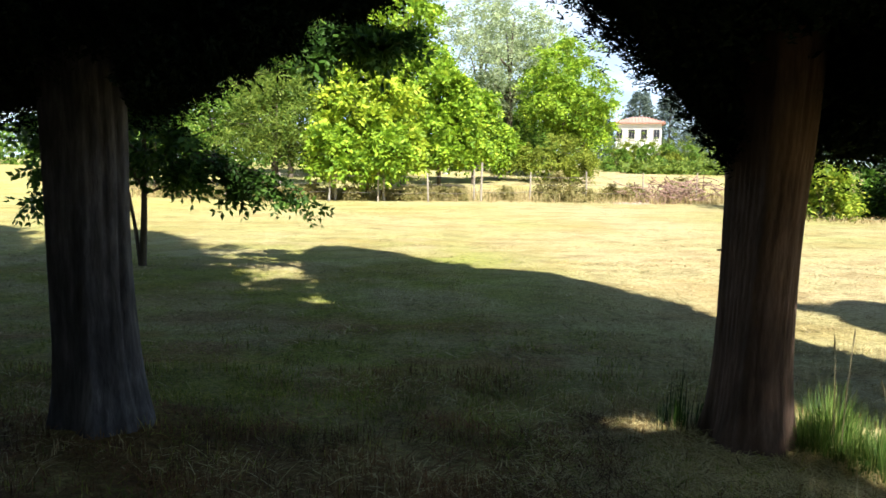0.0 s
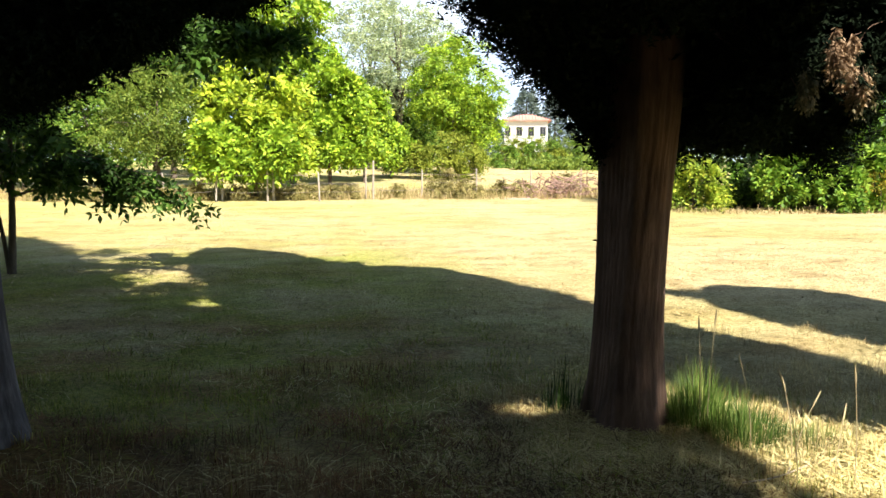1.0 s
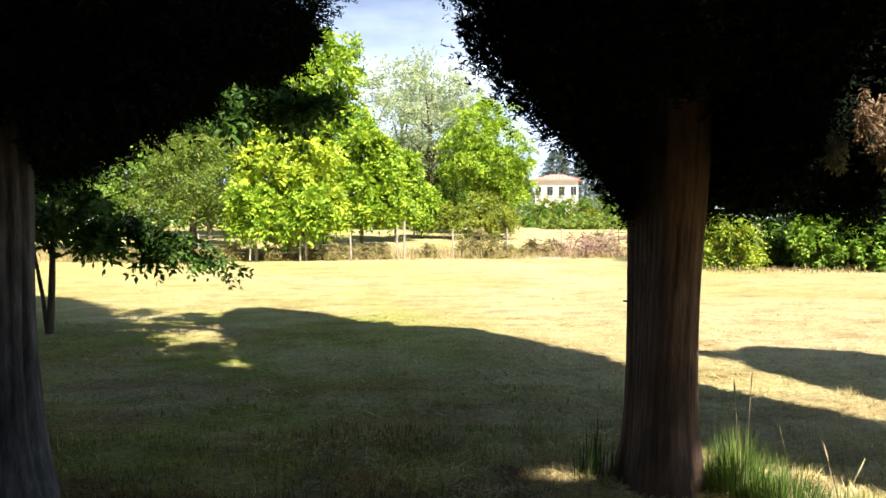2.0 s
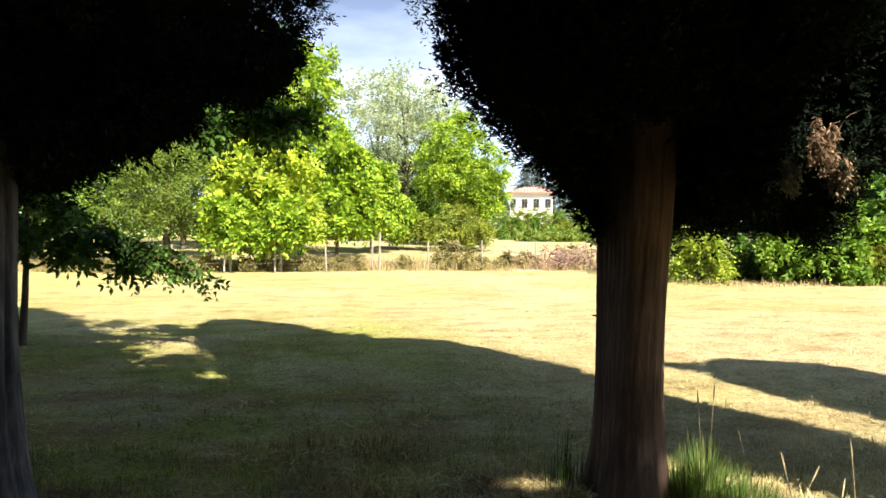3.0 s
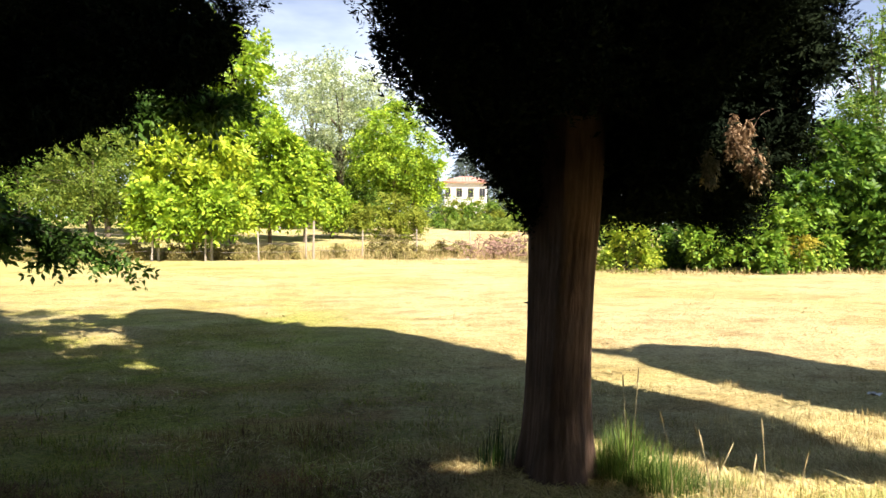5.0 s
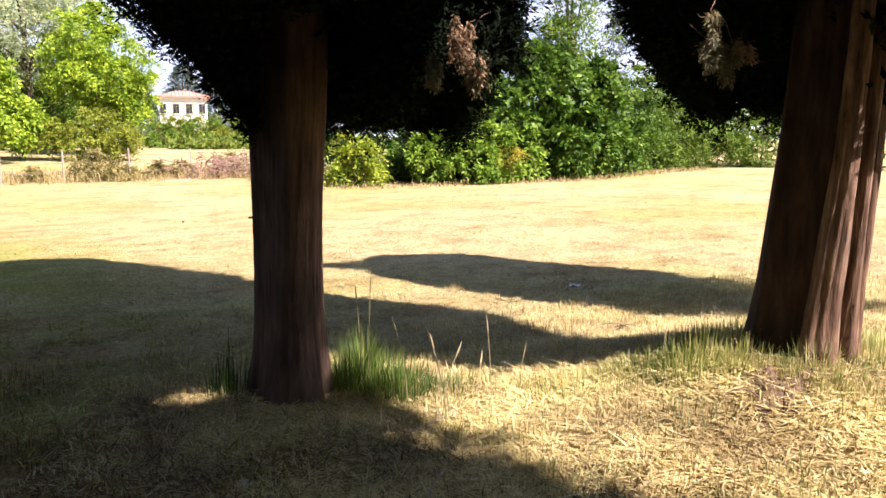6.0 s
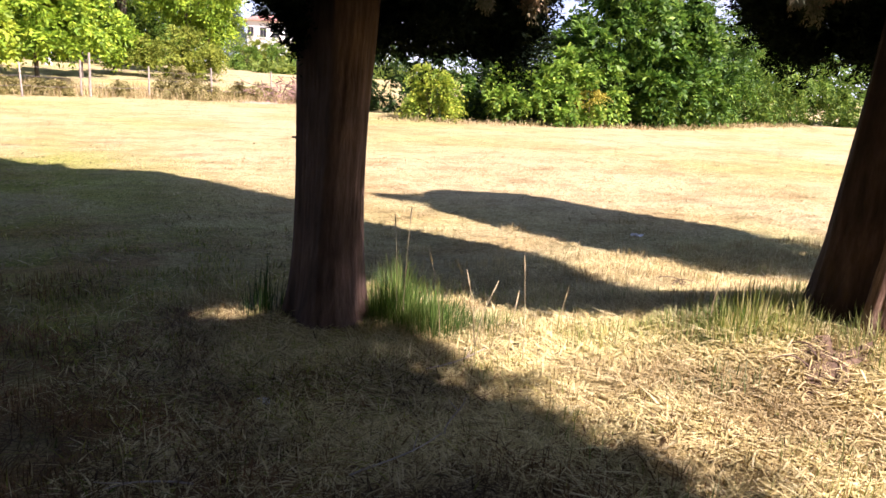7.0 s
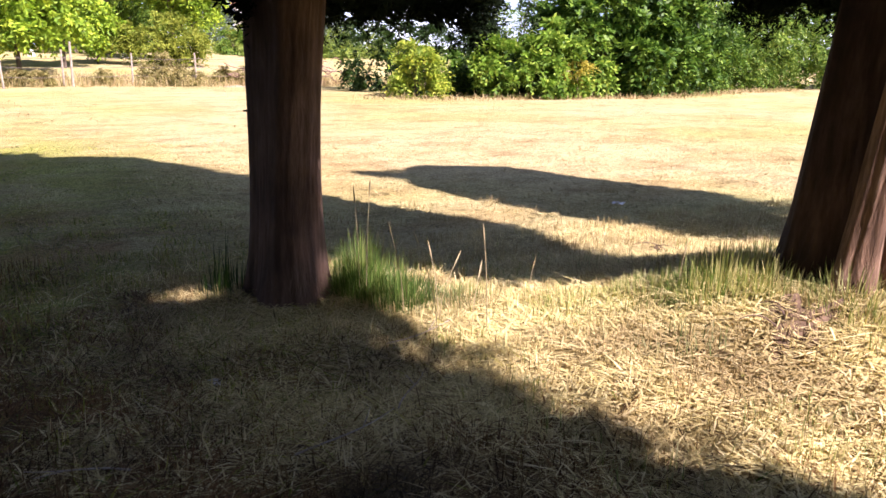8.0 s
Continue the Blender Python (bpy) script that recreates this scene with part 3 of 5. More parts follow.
TREE_2 = cypress(1.535, 3.86, "old cypress with straight brown fibrous trunk and dark crown",
                 (1.42, 1.6, 1.75, 2.05, 2.3, 2.8, 4, 6, 8, 10, 11), (0.22, 0.36, 0.5, 0.88, 1.12, 1.24, 1.36, 1.2, 0.95, 0.5, 0.05),
                 lean=(0.035, 0.0), side=(0.12, 0.12, 0.1, 0.07, 0.06, 0.06, 0.3, 0.3, 0.3, 0.3, 0.3), side_to=-0.45, airy=1.2, airy_to=2.9, shoulder=0.05, trunk_r=0.187, foot_r=0.24, seed=2, sprays=36000, lift=0.62, lift_to=-1.85, skirt=0.75, gaps=GAPS, relief=0.02, flutes=3, grooves=((-0.8, 0.06, 0.06), (-1.35, 0.05, 0.03), (-3.0, 0.08, 0.03)), flats=((-2.8, 0.76),),
                 dead=((0.55, -0.9, 1.9, 0.15, 360, M_DEAD), (0.6, -0.9, 1.78, 0.07, 140, M_DEAD), (0.62, -0.88, 1.7, 0.06, 120, M_DRYSPRAY), (0.67, -0.86, 1.8, 0.05, 170, M_DRYSPRAY), (0.36, -0.92, 1.78, 0.04, 130, M_DRYSPRAY), (0.88, -0.8, 2.22, 0.045, 120, M_DEAD)))
st = np.linspace(0, 1, 4)[:, None]
mesh_object("twig_stub", *tube(np.array([-0.115, 0.06, 0.97]) + st * np.array([-0.045, 0.02, 0.0]), [0.008, 0.007, 0.006, 0.004], 7), M_BARK, TREE_2)
tw = np.random.default_rng(44)
for k in range(9):
    q0 = np.array([1.12, -0.62, 2.35]) + tw.normal(size=3) * np.array([0.12, 0.1, 0.2])
    d = np.array([0.5, -0.3, -0.35]) * 0.3 + tw.normal(size=3) * 0.12
    st = np.linspace(0, 1, 7)[:, None]
    mesh_object("bare_twig", *tube(q0 + st * d + np.sin(3 * st + k) * tw.normal(size=3) * 0.03 - st ** 2 * np.array([0, 0, 0.1]), np.linspace(0.005, 0.0015, 7), 5), M_PALE_BARK, TREE_2)
TREE_1 = cypress(-1.82, 4.02, "old cypress with grey fluted trunk and dark crown",
                 (1.66, 1.74, 1.86, 2.03, 2.19, 2.33, 2.8, 4, 7, 10, 12.5, 14), (0.36, 0.52, 0.7, 0.93, 1.18, 1.38, 1.5, 1.48, 1.42, 1.12, 0.8, 0.1),
                 lean=(-0.035, 0.0), side=0.0, side_to=0.2, trunk_r=0.21, foot_r=0.268, bark=M_BARK_GREY, flutes=3, relief=0.05, grooves=((-0.45, 0.07, 0.14), (-0.85, 0.06, 0.1), (-2.5, 0.08, 0.04)), flats=((-2.05, 0.76),), seed=3, sprays=36000, airy=0.6, airy_to=-0.3, lumps=1.7, lift=0.25, lift_to=-1.2, gaps=GAPS)
# unseen high boughs added to the grey tree to narrow the sun patches
bo = np.random.default_rng(9)
for k in range(7):
    hb = 3.6 + 7.0 * bo.random()
    th = 0.45 + 0.35 * bo.normal()
    rb_ = 1.15 + 0.75 * bo.random()
    p0, p1 = np.array([-0.1, 0, hb - 0.5]), np.array([math.cos(th) * rb_, math.sin(th) * rb_, hb])
    st = np.linspace(0, 1, 7)[:, None]
    mesh_object("limb", *tube(p0 + (p1 - p0) * st, np.linspace(0.025, 0.006, 7), 6), M_BARK_GREY, TREE_1)
    tip = p1 + bo.normal(size=(130, 3)) * np.array([0.16, 0.16, 0.2])
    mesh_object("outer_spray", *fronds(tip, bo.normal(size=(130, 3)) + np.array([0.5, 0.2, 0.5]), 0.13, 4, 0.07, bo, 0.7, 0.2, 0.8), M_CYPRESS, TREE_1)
# ragged lobes that hang from the lower edge of the grey tree's crown
for lx_, lz, lr in ((-0.41, 2.2, 0.075), (-0.66, 2.19, 0.085), (-0.58, 2.27, 0.06), (-0.87, 2.0, 0.075), (-0.95, 2.04, 0.08), (-1.12, 1.82, 0.085), (-1.05, 1.93, 0.06), (-1.28, 1.78, 0.08), (-0.41, 2.10, 0.085), (-0.47, 2.11, 0.085), (-0.35, 2.15, 0.085), (-0.30, 2.21, 0.085), (-0.73, 1.95, 0.085), (-0.81, 1.91, 0.085), (-0.91, 1.86, 0.085), (-0.58, 2.11, 0.085)):
    p1 = np.array([lx_ + 1.82, -0.72, lz])
    p0 = np.array([0.0, -0.1, lz + 0.5])
    st = np.linspace(0, 1, 7)[:, None]
    mesh_object("limb", *tube(p0 + (p1 - p0) * st, np.linspace(0.018, 0.005, 7), 6), M_BARK_GREY, TREE_1)
    tip = p1 + bo.normal(size=(320, 3)) * np.array([0.7, 1.2, 0.75]) * lr * 0.75
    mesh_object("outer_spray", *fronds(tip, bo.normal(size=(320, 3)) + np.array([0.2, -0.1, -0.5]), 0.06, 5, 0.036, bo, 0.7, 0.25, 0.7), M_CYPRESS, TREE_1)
TREE_3 = cypress(3.71, 2.2, "leaning cypress with deeply fluted reddish trunk and dark crown",
                 (1.2, 1.3, 1.5, 1.72, 2.05, 2.6, 3.6, 6, 8, 9), (0.08, 0.15, 0.27, 0.42, 0.58, 0.66, 0.8, 0.78, 0.5, 0.05),
                 lean=(0.005, -0.05), shift=(0.0, 0.68), trunk_r=0.212, foot_r=0.26, bark=M_BARK_SHADED, flutes=4, relief=0.05,
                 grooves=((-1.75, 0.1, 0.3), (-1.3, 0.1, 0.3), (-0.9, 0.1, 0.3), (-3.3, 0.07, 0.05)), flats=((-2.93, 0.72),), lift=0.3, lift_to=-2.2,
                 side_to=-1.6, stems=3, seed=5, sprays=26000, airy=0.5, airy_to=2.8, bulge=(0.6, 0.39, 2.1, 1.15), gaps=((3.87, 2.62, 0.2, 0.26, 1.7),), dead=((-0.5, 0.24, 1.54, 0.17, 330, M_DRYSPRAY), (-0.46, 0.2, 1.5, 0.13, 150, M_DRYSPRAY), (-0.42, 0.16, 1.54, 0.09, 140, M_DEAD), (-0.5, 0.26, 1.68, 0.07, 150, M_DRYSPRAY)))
# loose boughs added high on the brown tree's shady side, to shape its shadow
for k in range(5):
    reach, hb = 1.0 + 0.5 * bo.random(), 4.6 + 2.6 * bo.random()
    p0, p1 = np.array([0.08, 0, hb - 0.5]), np.array([-0.925 * reach, -0.38 * reach + 0.2 * bo.normal(), hb])
    st = np.linspace(0, 1, 7)[:, None]
    mesh_object("limb", *tube(p0 + (p1 - p0) * st, np.linspace(0.025, 0.006, 7), 6), M_BARK, TREE_2)
    tip = p1 + bo.normal(size=(200, 3)) * np.array([0.13, 0.13, 0.13])
    mesh_object("outer_spray", *fronds(tip, bo.normal(size=(200, 3)) + np.array([-0.5, -0.2, 0.5]), 0.13, 4, 0.07, bo, 0.7, 0.2, 0.8), M_CYPRESS, TREE_2)
# dense low boughs of the brown tree, beyond its dead sprays
for k in range(76):
    u, w = bo.random(), bo.random()
    across = 0.3 + 0.72 * u
    low_z = float(np.interp(across, [0.3, 0.6, 0.8, 0.92, 1.05], [1.55, 1.62, 1.74, 1.86, 2.12])) + 0.07
    p1 = np.array([across, -0.62 - 0.1 * u + 0.07 * bo.normal(), low_z + (2.8 - low_z) * w ** 1.4])
    p0 = np.array([0.1, -0.05, p1[2] + 0.5])
    if k % 6 == 0:
        st = np.linspace(0, 1, 7)[:, None]
        mesh_object("limb", *tube(p0 + (p1 - p0) * st, np.linspace(0.02, 0.005, 7), 6), M_BARK, TREE_2)
    tip = p1 + bo.normal(size=(170, 3)) * np.array([0.055, 0.08, 0.06])
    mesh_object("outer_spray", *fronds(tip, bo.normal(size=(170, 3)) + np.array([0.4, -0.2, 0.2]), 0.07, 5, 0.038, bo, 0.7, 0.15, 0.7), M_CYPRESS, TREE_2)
# foliage added on the leaning tree's sunny side to shade its upper trunk
for k in range(46):
    far_out = 0.3 + 0.65 * bo.random()
    p1 = np.array([0.38 * far_out + 0.09 * bo.normal() + 0.08, -0.925 * far_out + 0.05 * bo.normal(), 1.08 + 1.19 * far_out + 0.9 * bo.random()])
    p0 = np.array([0.04, -0.06, p1[2] - 0.5])
    st = np.linspace(0, 1, 7)[:, None]
    mesh_object("limb", *tube(p0 + (p1 - p0) * st, np.linspace(0.02, 0.006, 7), 6), M_BARK_SHADED, TREE_3)
    tip = p1 + bo.normal(size=(260, 3)) * np.array([0.11, 0.11, 0.12])
    mesh_object("outer_spray", *fronds(tip, bo.normal(size=(260, 3)) + np.array([0.3, -0.4, 0.5]), 0.1, 4, 0.075, bo, 0.7, 0.2, 0.8), M_CYPRESS, TREE_3)
TREE_4 = cypress(7.0, 2.36, "old cypress with dark crown standing in the row",
        (1.5, 1.9, 2.4, 3.2, 4.6, 6.2, 6.9, 7.3), (0.4, 0.75, 0.9, 0.95, 0.97, 0.76, 0.36, 0.04), lean=(0.03, 0.01), bulge=(0.35, 0.39, 2.8, 1.4), seed=6, sprays=8000, fine_top=6.0, lumps=0.6)
# thin top leaning to one side, unseen, added to draw out its shadow's tip
st = np.linspace(0, 1, 7)[:, None]
p0, p1 = np.array([0.0, 0.05, 6.3]), np.array([-0.78, 0.08, 7.52])
mesh_object("shadow_leader", *tube(p0 + (p1 - p0) * st, np.linspace(0.03, 0.006, 7), 6), M_BARK, TREE_4)
sl = bo.random((700, 1))
tip = p0 + (p1 - p0) * sl + bo.normal(size=(700, 3)) * 0.24 * (1.05 - sl)
mesh_object("outer_spray", *fronds(tip, bo.normal(size=(700, 3)) + np.array([-0.5, 0, 0.5]), 0.12, 4, 0.07, bo, 0.7, 0.2, 0.8), M_CYPRESS, TREE_4)
# one more tree at the row's left end, added for its shade
cypress(-5.4, 4.7, "old cypress with dark crown standing in the row",
        (1.6, 2.0, 2.4, 2.9, 4, 7, 10, 12.5, 14), (0.3, 0.9, 1.3, 1.6, 1.7, 1.7, 1.5, 1.0, 0.1), seed=8, sprays=3000)
# out of view: added to keep sky light off the near left ground
for k, (bx, by) in enumerate(((-4.7, 1.7), (-0.9, -2.9), (-2.75, -0.2))):
    cypress(bx, by, "unseen tall dense cypress added to cast shade", (2.1, 2.5, 3.3, 5, 7.4, 10, 12, 13.0), (0.6, 1.1, 1.4, 1.5, 1.4, 1.2, 0.8, 0.05), seed=30 + k, sprays=6000, fine_top=6.0, core=5000)
# unseen trees added behind the camera, to cast the shade it stands in
for k, (bx, by, br) in enumerate(((2.9, -3.7, 1.0), (0.35, -4.9, 1.15), (-1.8, -5.5, 1.15), (-4.2, -6.3, 1.2), (-6.8, -7.3, 1.2))):
    cypress(bx, by, "unseen tall dense cypress added to cast shade", (1.2, 1.7, 2.4, 4, 7.4, 10, 12, 13.4, 14.2), (0.45 * br, 1.0 * br, 1.42 * br, 1.5 * br, 1.5 * br, 1.76 * br, 1.5 * br, 0.8 * br, 0.05),
            seed=20 + k, sprays=8000, fine_top=8.0, core=9000, lumps=0.7, gaps=GAPS)


def broadleaf(name, x, y, height, crowns, mat, bark=None, trunk=0.09, label="", fr=700, leaf=0.16, size=0.5, pairs=4, droop=0.5, seed=1, base=None, category="tree", group="", lean=(0, 0), forks=6, inner=0.35, dense=1.0, clump=0.14):
    """A leafy tree: tapered trunk with limbs and a crown of sprays. crowns: (dx, dy, z, rx, ry, rz, share)."""
    rnd = np.random.default_rng(seed)
    tree = thing(name, x, y, label, category, group)
    h = np.linspace(-0.1, height * 0.75, 14)
    wob = 0.05 * height * 0.12
    pts = np.stack([lean[0] * h + wob * np.sin(1.3 * h + seed), lean[1] * h + wob * np.cos(1.1 * h + seed), h], -1)
    mesh_object("trunk", *tube(pts, trunk * np.linspace(1.15, 0.15, 14), 10, 0.06), bark or M_TWIG, tree, smooth=True)
    V, F, k = [], [], 0
    for dx, dy, z, rx, ry, rz, share in crowns:
        c = np.array([dx, dy, z])
        for j in range(max(1, int(forks * share))):
            d = unit(rnd.normal(size=3)) * np.array([rx, ry, rz]) * 0.8
            z0 = min(z - rz * 0.5, height * 0.6) * (0.6 + 0.4 * rnd.random())
            p0 = np.array([np.interp(z0, h, pts[:, 0]), np.interp(z0, h, pts[:, 1]), z0])
            s = np.linspace(0, 1, 7)[:, None]
            q = p0 + (c + d - p0) * s + np.array([0, 0, 0.12 * rz]) * np.sin(s * np.pi)
            mesh_object("limb", *tube(q, np.linspace(trunk * 0.45, trunk * 0.08, 7) * min(1.0, height * 0.3 / max(0.1, math.hypot(dx, dy))), 6), bark or M_TWIG, tree)
        # clumps first, then sprays round each clump, so that the outline is uneven with gaps
        m = max(5, int(1.7 * dense * fr * share / 22))
        u = unit(rnd.normal(size=(m, 3))) * (inner + (1.02 - inner) * rnd.random((m, 1)) ** 0.5)
        cl = c + u * np.array([rx, ry, rz])
        per = 22
        tip = np.repeat(cl, per, 0) + rnd.normal(size=(m * per, 3)) * np.array([1.15, 1.15, 0.42]) * clump * (rx + rz) / 2
        out = np.repeat(u, per, 0) * 0.8 + rnd.normal(size=(m * per, 3)) * 0.7 + np.array([0, 0, 0.15])
        v, f = fronds(tip, out, size * (0.7 + 0.6 * rnd.random(m * per)), pairs, leaf, rnd, 1.0, droop)
        V.append(v), F.append(f + k)
        k += len(v)
    mesh_object("crown", np.concatenate(V), np.concatenate(F), mat, tree)
    return tree


# ---- the trees beyond the field ----
def lime_tree(x, y, height, r, seed, mat=None, label="slender tree with bright yellow-green leaves", fr=900, leaf=0.27, trunk=0.09, low=0.34, bark=None, clump=0.09):
    height -= gz(x, y) - 0.2
    rz = height * (1 - low) / 2
    zc = height - rz
    cr = ((0, 0, zc, r, r, rz, 0.5), (0.35 * r, -0.1, zc - 0.45 * rz, r * 0.8, r * 0.8, rz * 0.5, 0.22), (-0.4 * r, 0.1, zc - 0.35 * rz, r * 0.75, r * 0.75, rz * 0.55, 0.22), (0.1, 0, zc + 0.5 * rz, r * 0.6, r * 0.6, rz * 0.5, 0.16))
    return broadleaf("broadleaf_tree", x, y, height, cr, mat or M_LIME, bark, trunk, label, fr, leaf, 0.55, 4, 0.6, seed, group="trees beyond the fence", clump=clump)


lime_tree(-2.9, 29.5, 5.0, 2.0, 31, fr=1200, leaf=0.3, low=0.2, clump=0.085, mat=M_YELLOWISH)
lime_tree(-3.84, 27.4, 2.5, 0.8, 32, fr=280, low=0.42, trunk=0.05, bark=M_PALE_BARK, label="young sapling with pale trunk and yellow-green leaves")
lime_tree(-2.05, 27.3, 2.6, 0.75, 33, fr=260, low=0.42, trunk=0.05, mat=M_LIME, bark=M_PALE_BARK, label="young sapling with pale trunk and yellow-green leaves")
lime_tree(-1.8, 36.5, 10.5, 2.1, 34, fr=1500, leaf=0.24, trunk=0.14)
lime_tree(-4.3, 38.5, 11.5, 3.2, 44, fr=1500, leaf=0.22, trunk=0.16)
lime_tree(0.0, 34.0, 5.7, 1.6, 35, fr=1000, leaf=0.29, low=0.2)
lime_tree(1.7, 37.5, 5.2, 1.3, 36, fr=650, low=0.25)
lime_tree(3.2, 40.0, 3.0, 1.1, 37, fr=350, trunk=0.06)
lime_tree(7.0, 42.5, 8.2, 2.5, 38, fr=1700, leaf=0.2, trunk=0.13, mat=M_LIME)
lime_tree(8.3, 43.5, 5.4, 1.4, 39, fr=800, leaf=0.2, mat=M_LIME)
lime_tree(6.3, 39.5, 2.7, 1.9, 40, fr=700, leaf=0.18, mat=M_SPREAD, low=0.1, label="low spreading grey-green tree by the fence")
lime_tree(-6.3, 29.0, 4.6, 2.1, 41, fr=1500, leaf=0.13, mat=M_OLIVE, label="young tree with dull grey-green leaves")
lime_tree(-9.3, 31.0, 4.6, 2.2, 42, fr=1100, leaf=0.15, mat=M_GREEN, label="tree with mid-green leaves")
lime_tree(-12.5, 33.0, 5.5, 2.6, 43, fr=1000, leaf=0.17, mat=M_GREEN, label="tree with mid-green leaves")
lime_tree(-8.0, 40.0, 9.0, 3.4, 45, fr=1300, leaf=0.22, mat=M_GREEN, trunk=0.14, label="tall tree with mid-green leaves")
lime_tree(-17.0, 38.0, 8.0, 3.6, 46, fr=1100, leaf=0.22, mat=M_GREEN, trunk=0.14, label="tall tree with mid-green leaves")
lime_tree(3.0, 49.0, 6.6, 2.2, 49, fr=1100, leaf=0.2, mat=M_GREEN, low=0.2, label="tree with mid-green leaves")
lime_tree(5.6, 49.5, 6.2, 1.9, 50, fr=900, leaf=0.2, mat=M_GREEN, low=0.2, label="tree with mid-green leaves")
# tall airy tree with a dark trunk and pale leaves
broadleaf("broadleaf_tree", 4.3, 47.0, 11.5, ((0, 0, 8.2, 2.9, 2.6, 3.0, 0.5), (-1.3, 0, 5.2, 1.8, 1.8, 1.8, 0.25), (1.5, 0, 6.0, 2.0, 1.8, 2.2, 0.25)), M_PALE, None, 0.2,
          "tall airy tree with dark trunk and pale silvery leaves", 1300, 0.2, 0.7, 4, 0.5, 47, group="trees beyond the fence", forks=9, inner=0.2, dense=1.15)
broadleaf("broadleaf_tree", 3.0, 58.0, 13.0, ((0, 0, 8.6, 4.0, 3.0, 4.2, 1.0),), M_PALE, None, 0.25, "tall airy tree with pale silvery leaves", 900, 0.24, 0.8, 4, 0.5, 48, group="trees beyond the fence", forks=6, inner=0.2, dense=1.1)

# shaded tree standing near the row, with drooping leafy boughs
broadleaf("broadleaf_tree", -4.05, 10.1, 4.2, ((0.35, -0.3, 1.8, 1.0, 0.8, 0.55, 0.36), (1.05, -0.35, 1.2, 0.5, 0.45, 0.22, 0.1), (-0.9, 0.2, 1.6, 1.0, 0.8, 0.8, 0.2), (-0.6, 0.3, 2.5, 0.8, 0.7, 0.5, 0.1),
           (3.1, -1.1, 2.9, 0.5, 0.4, 0.11, 0.075), (2.75, -1.0, 2.7, 0.42, 0.35, 0.1, 0.06), (3.4, -1.1, 2.76, 0.34, 0.3, 0.12, 0.04), (2.3, -0.8, 2.86, 0.4, 0.35, 0.12, 0.05)),
          M_DARKLEAF, None, 0.045, "shaded tree with thin stems and drooping dark leaves", 1500, 0.14, 0.28, 4, 0.5, 51, forks=14, lean=(0.06, 0), inner=0.2, dense=0.46, clump=0.1)
DROOP = bpy.data.objects[[o.name for o in scene.objects if o.get("label", "").startswith("shaded tree")][0]]
dr = np.random.default_rng(77)
spray_v, spray_f, spray_n = [], [], 0
for k in range(9):
    q0 = np.array([0.5 + 0.5 * dr.random(), -0.35 + 0.15 * dr.normal(), 1.35 + 0.25 * dr.random()])
    q1 = np.array([1.3 + 1.3 * dr.random(), -0.45 + 0.15 * dr.normal(), 0])
    q1[2] = 1.14 - 0.3 * (q1[0] - 1.3) + 0.06 * dr.normal()
    st = np.linspace(0, 1, 14)[:, None]
    q = q0 + (q1 - q0) * st + np.array([0, 0, 0.16]) * np.sin(np.pi * st)
    mesh_object("twig", *tube(q, np.linspace(0.009, 0.002, 14), 6), M_TWIG, DROOP)
    at = np.repeat(q[4:], 4, 0)
    d = np.tile(q1 - q0, (len(at), 1)) * 0.4 + dr.normal(size=(len(at), 3)) * np.array([0.5, 0.5, 0.35])
    v, f = fronds(at, d, 0.17, 3, 0.1, dr, 1.0, 0.5)
    spray_v.append(v), spray_f.append(f + spray_n)
    spray_n += len(v)
mesh_object("drooping_foliage", np.concatenate(spray_v), np.concatenate(spray_f), M_DARKLEAF, DROOP)
mesh_object("stem", *tube(np.array([[0, 0, 0], [-0.05, 0, 0.5], [-0.14, 0.02, 1.0], [-0.3, 0, 1.7]]) + 0.0, [0.03, 0.027, 0.023, 0.015], 8), M_TWIG, DROOP)
broadleaf("broadleaf_tree", -6.9, 31.5, 9.5, ((0.2, 0, 6.4, 2.4, 1.8, 1.7, 0.5), (-2.0, 0, 5.0, 1.9, 1.5, 1.6, 0.3), (1.4, 0.2, 8.0, 1.9, 1.5, 1.4, 0.25)),
          M_GREEN, None, 0.14, "tree with broad green leaves, partly in shade", 1500, 0.27, 0.6, 4, 0.6, 52, forks=10, inner=0.25, group="trees beyond the fence")

# bushes at the side of the field
def bush(x, y, w, h, seed, mat=None, label="bushy robinia with fresh green feathery leaves", fr=700, leaf=0.16):
    cr = ((0, 0, h * 0.52, w, w * 0.8, h * 0.5, 0.6), (-0.5 * w, -0.2, h * 0.36, w * 0.6, w * 0.6, h * 0.36, 0.25), (0.5 * w, -0.2, h * 0.4, w * 0.6, w * 0.6, h * 0.38, 0.25))
    return broadleaf("bush", x, y, h, cr, mat or M_BUSH, None, 0.04, label, 0.72 * fr, leaf, 0.55, 6, 0.8, seed, category="bush", group="bushes along the field", forks=5, inner=0.55, dense=0.72, clump=0.07)


bush(10.7, 20.9, 0.5, 1.6, 61, M_FRONT, "round low bush with yellowish green leaves", 360)
bush(12.9, 22.4, 0.55, 1.35, 77, None, "low green bush behind the others", 260)
bush(13.5, 20.7, 0.54, 1.9, 62, M_FRESH, fr=340, leaf=0.23)
bush(15.1, 20.1, 0.85, 2.4, 63, M_FRESH, fr=460, leaf=0.23)
bush(16.2, 20.3, 0.75, 2.75, 79, M_FRESH, fr=420, leaf=0.23)
# M_DEEP bushes fill the gaps with painted shade
bush(11.8, 22.6, 1.0, 1.5, 78, M_DEEP, "low bush behind the others, its green darkened to stand for shade", 400)
bush(14.4, 22.4, 1.4, 2.1, 65, M_DEEP, "low bush behind the others, its green darkened to stand for shade", 700)
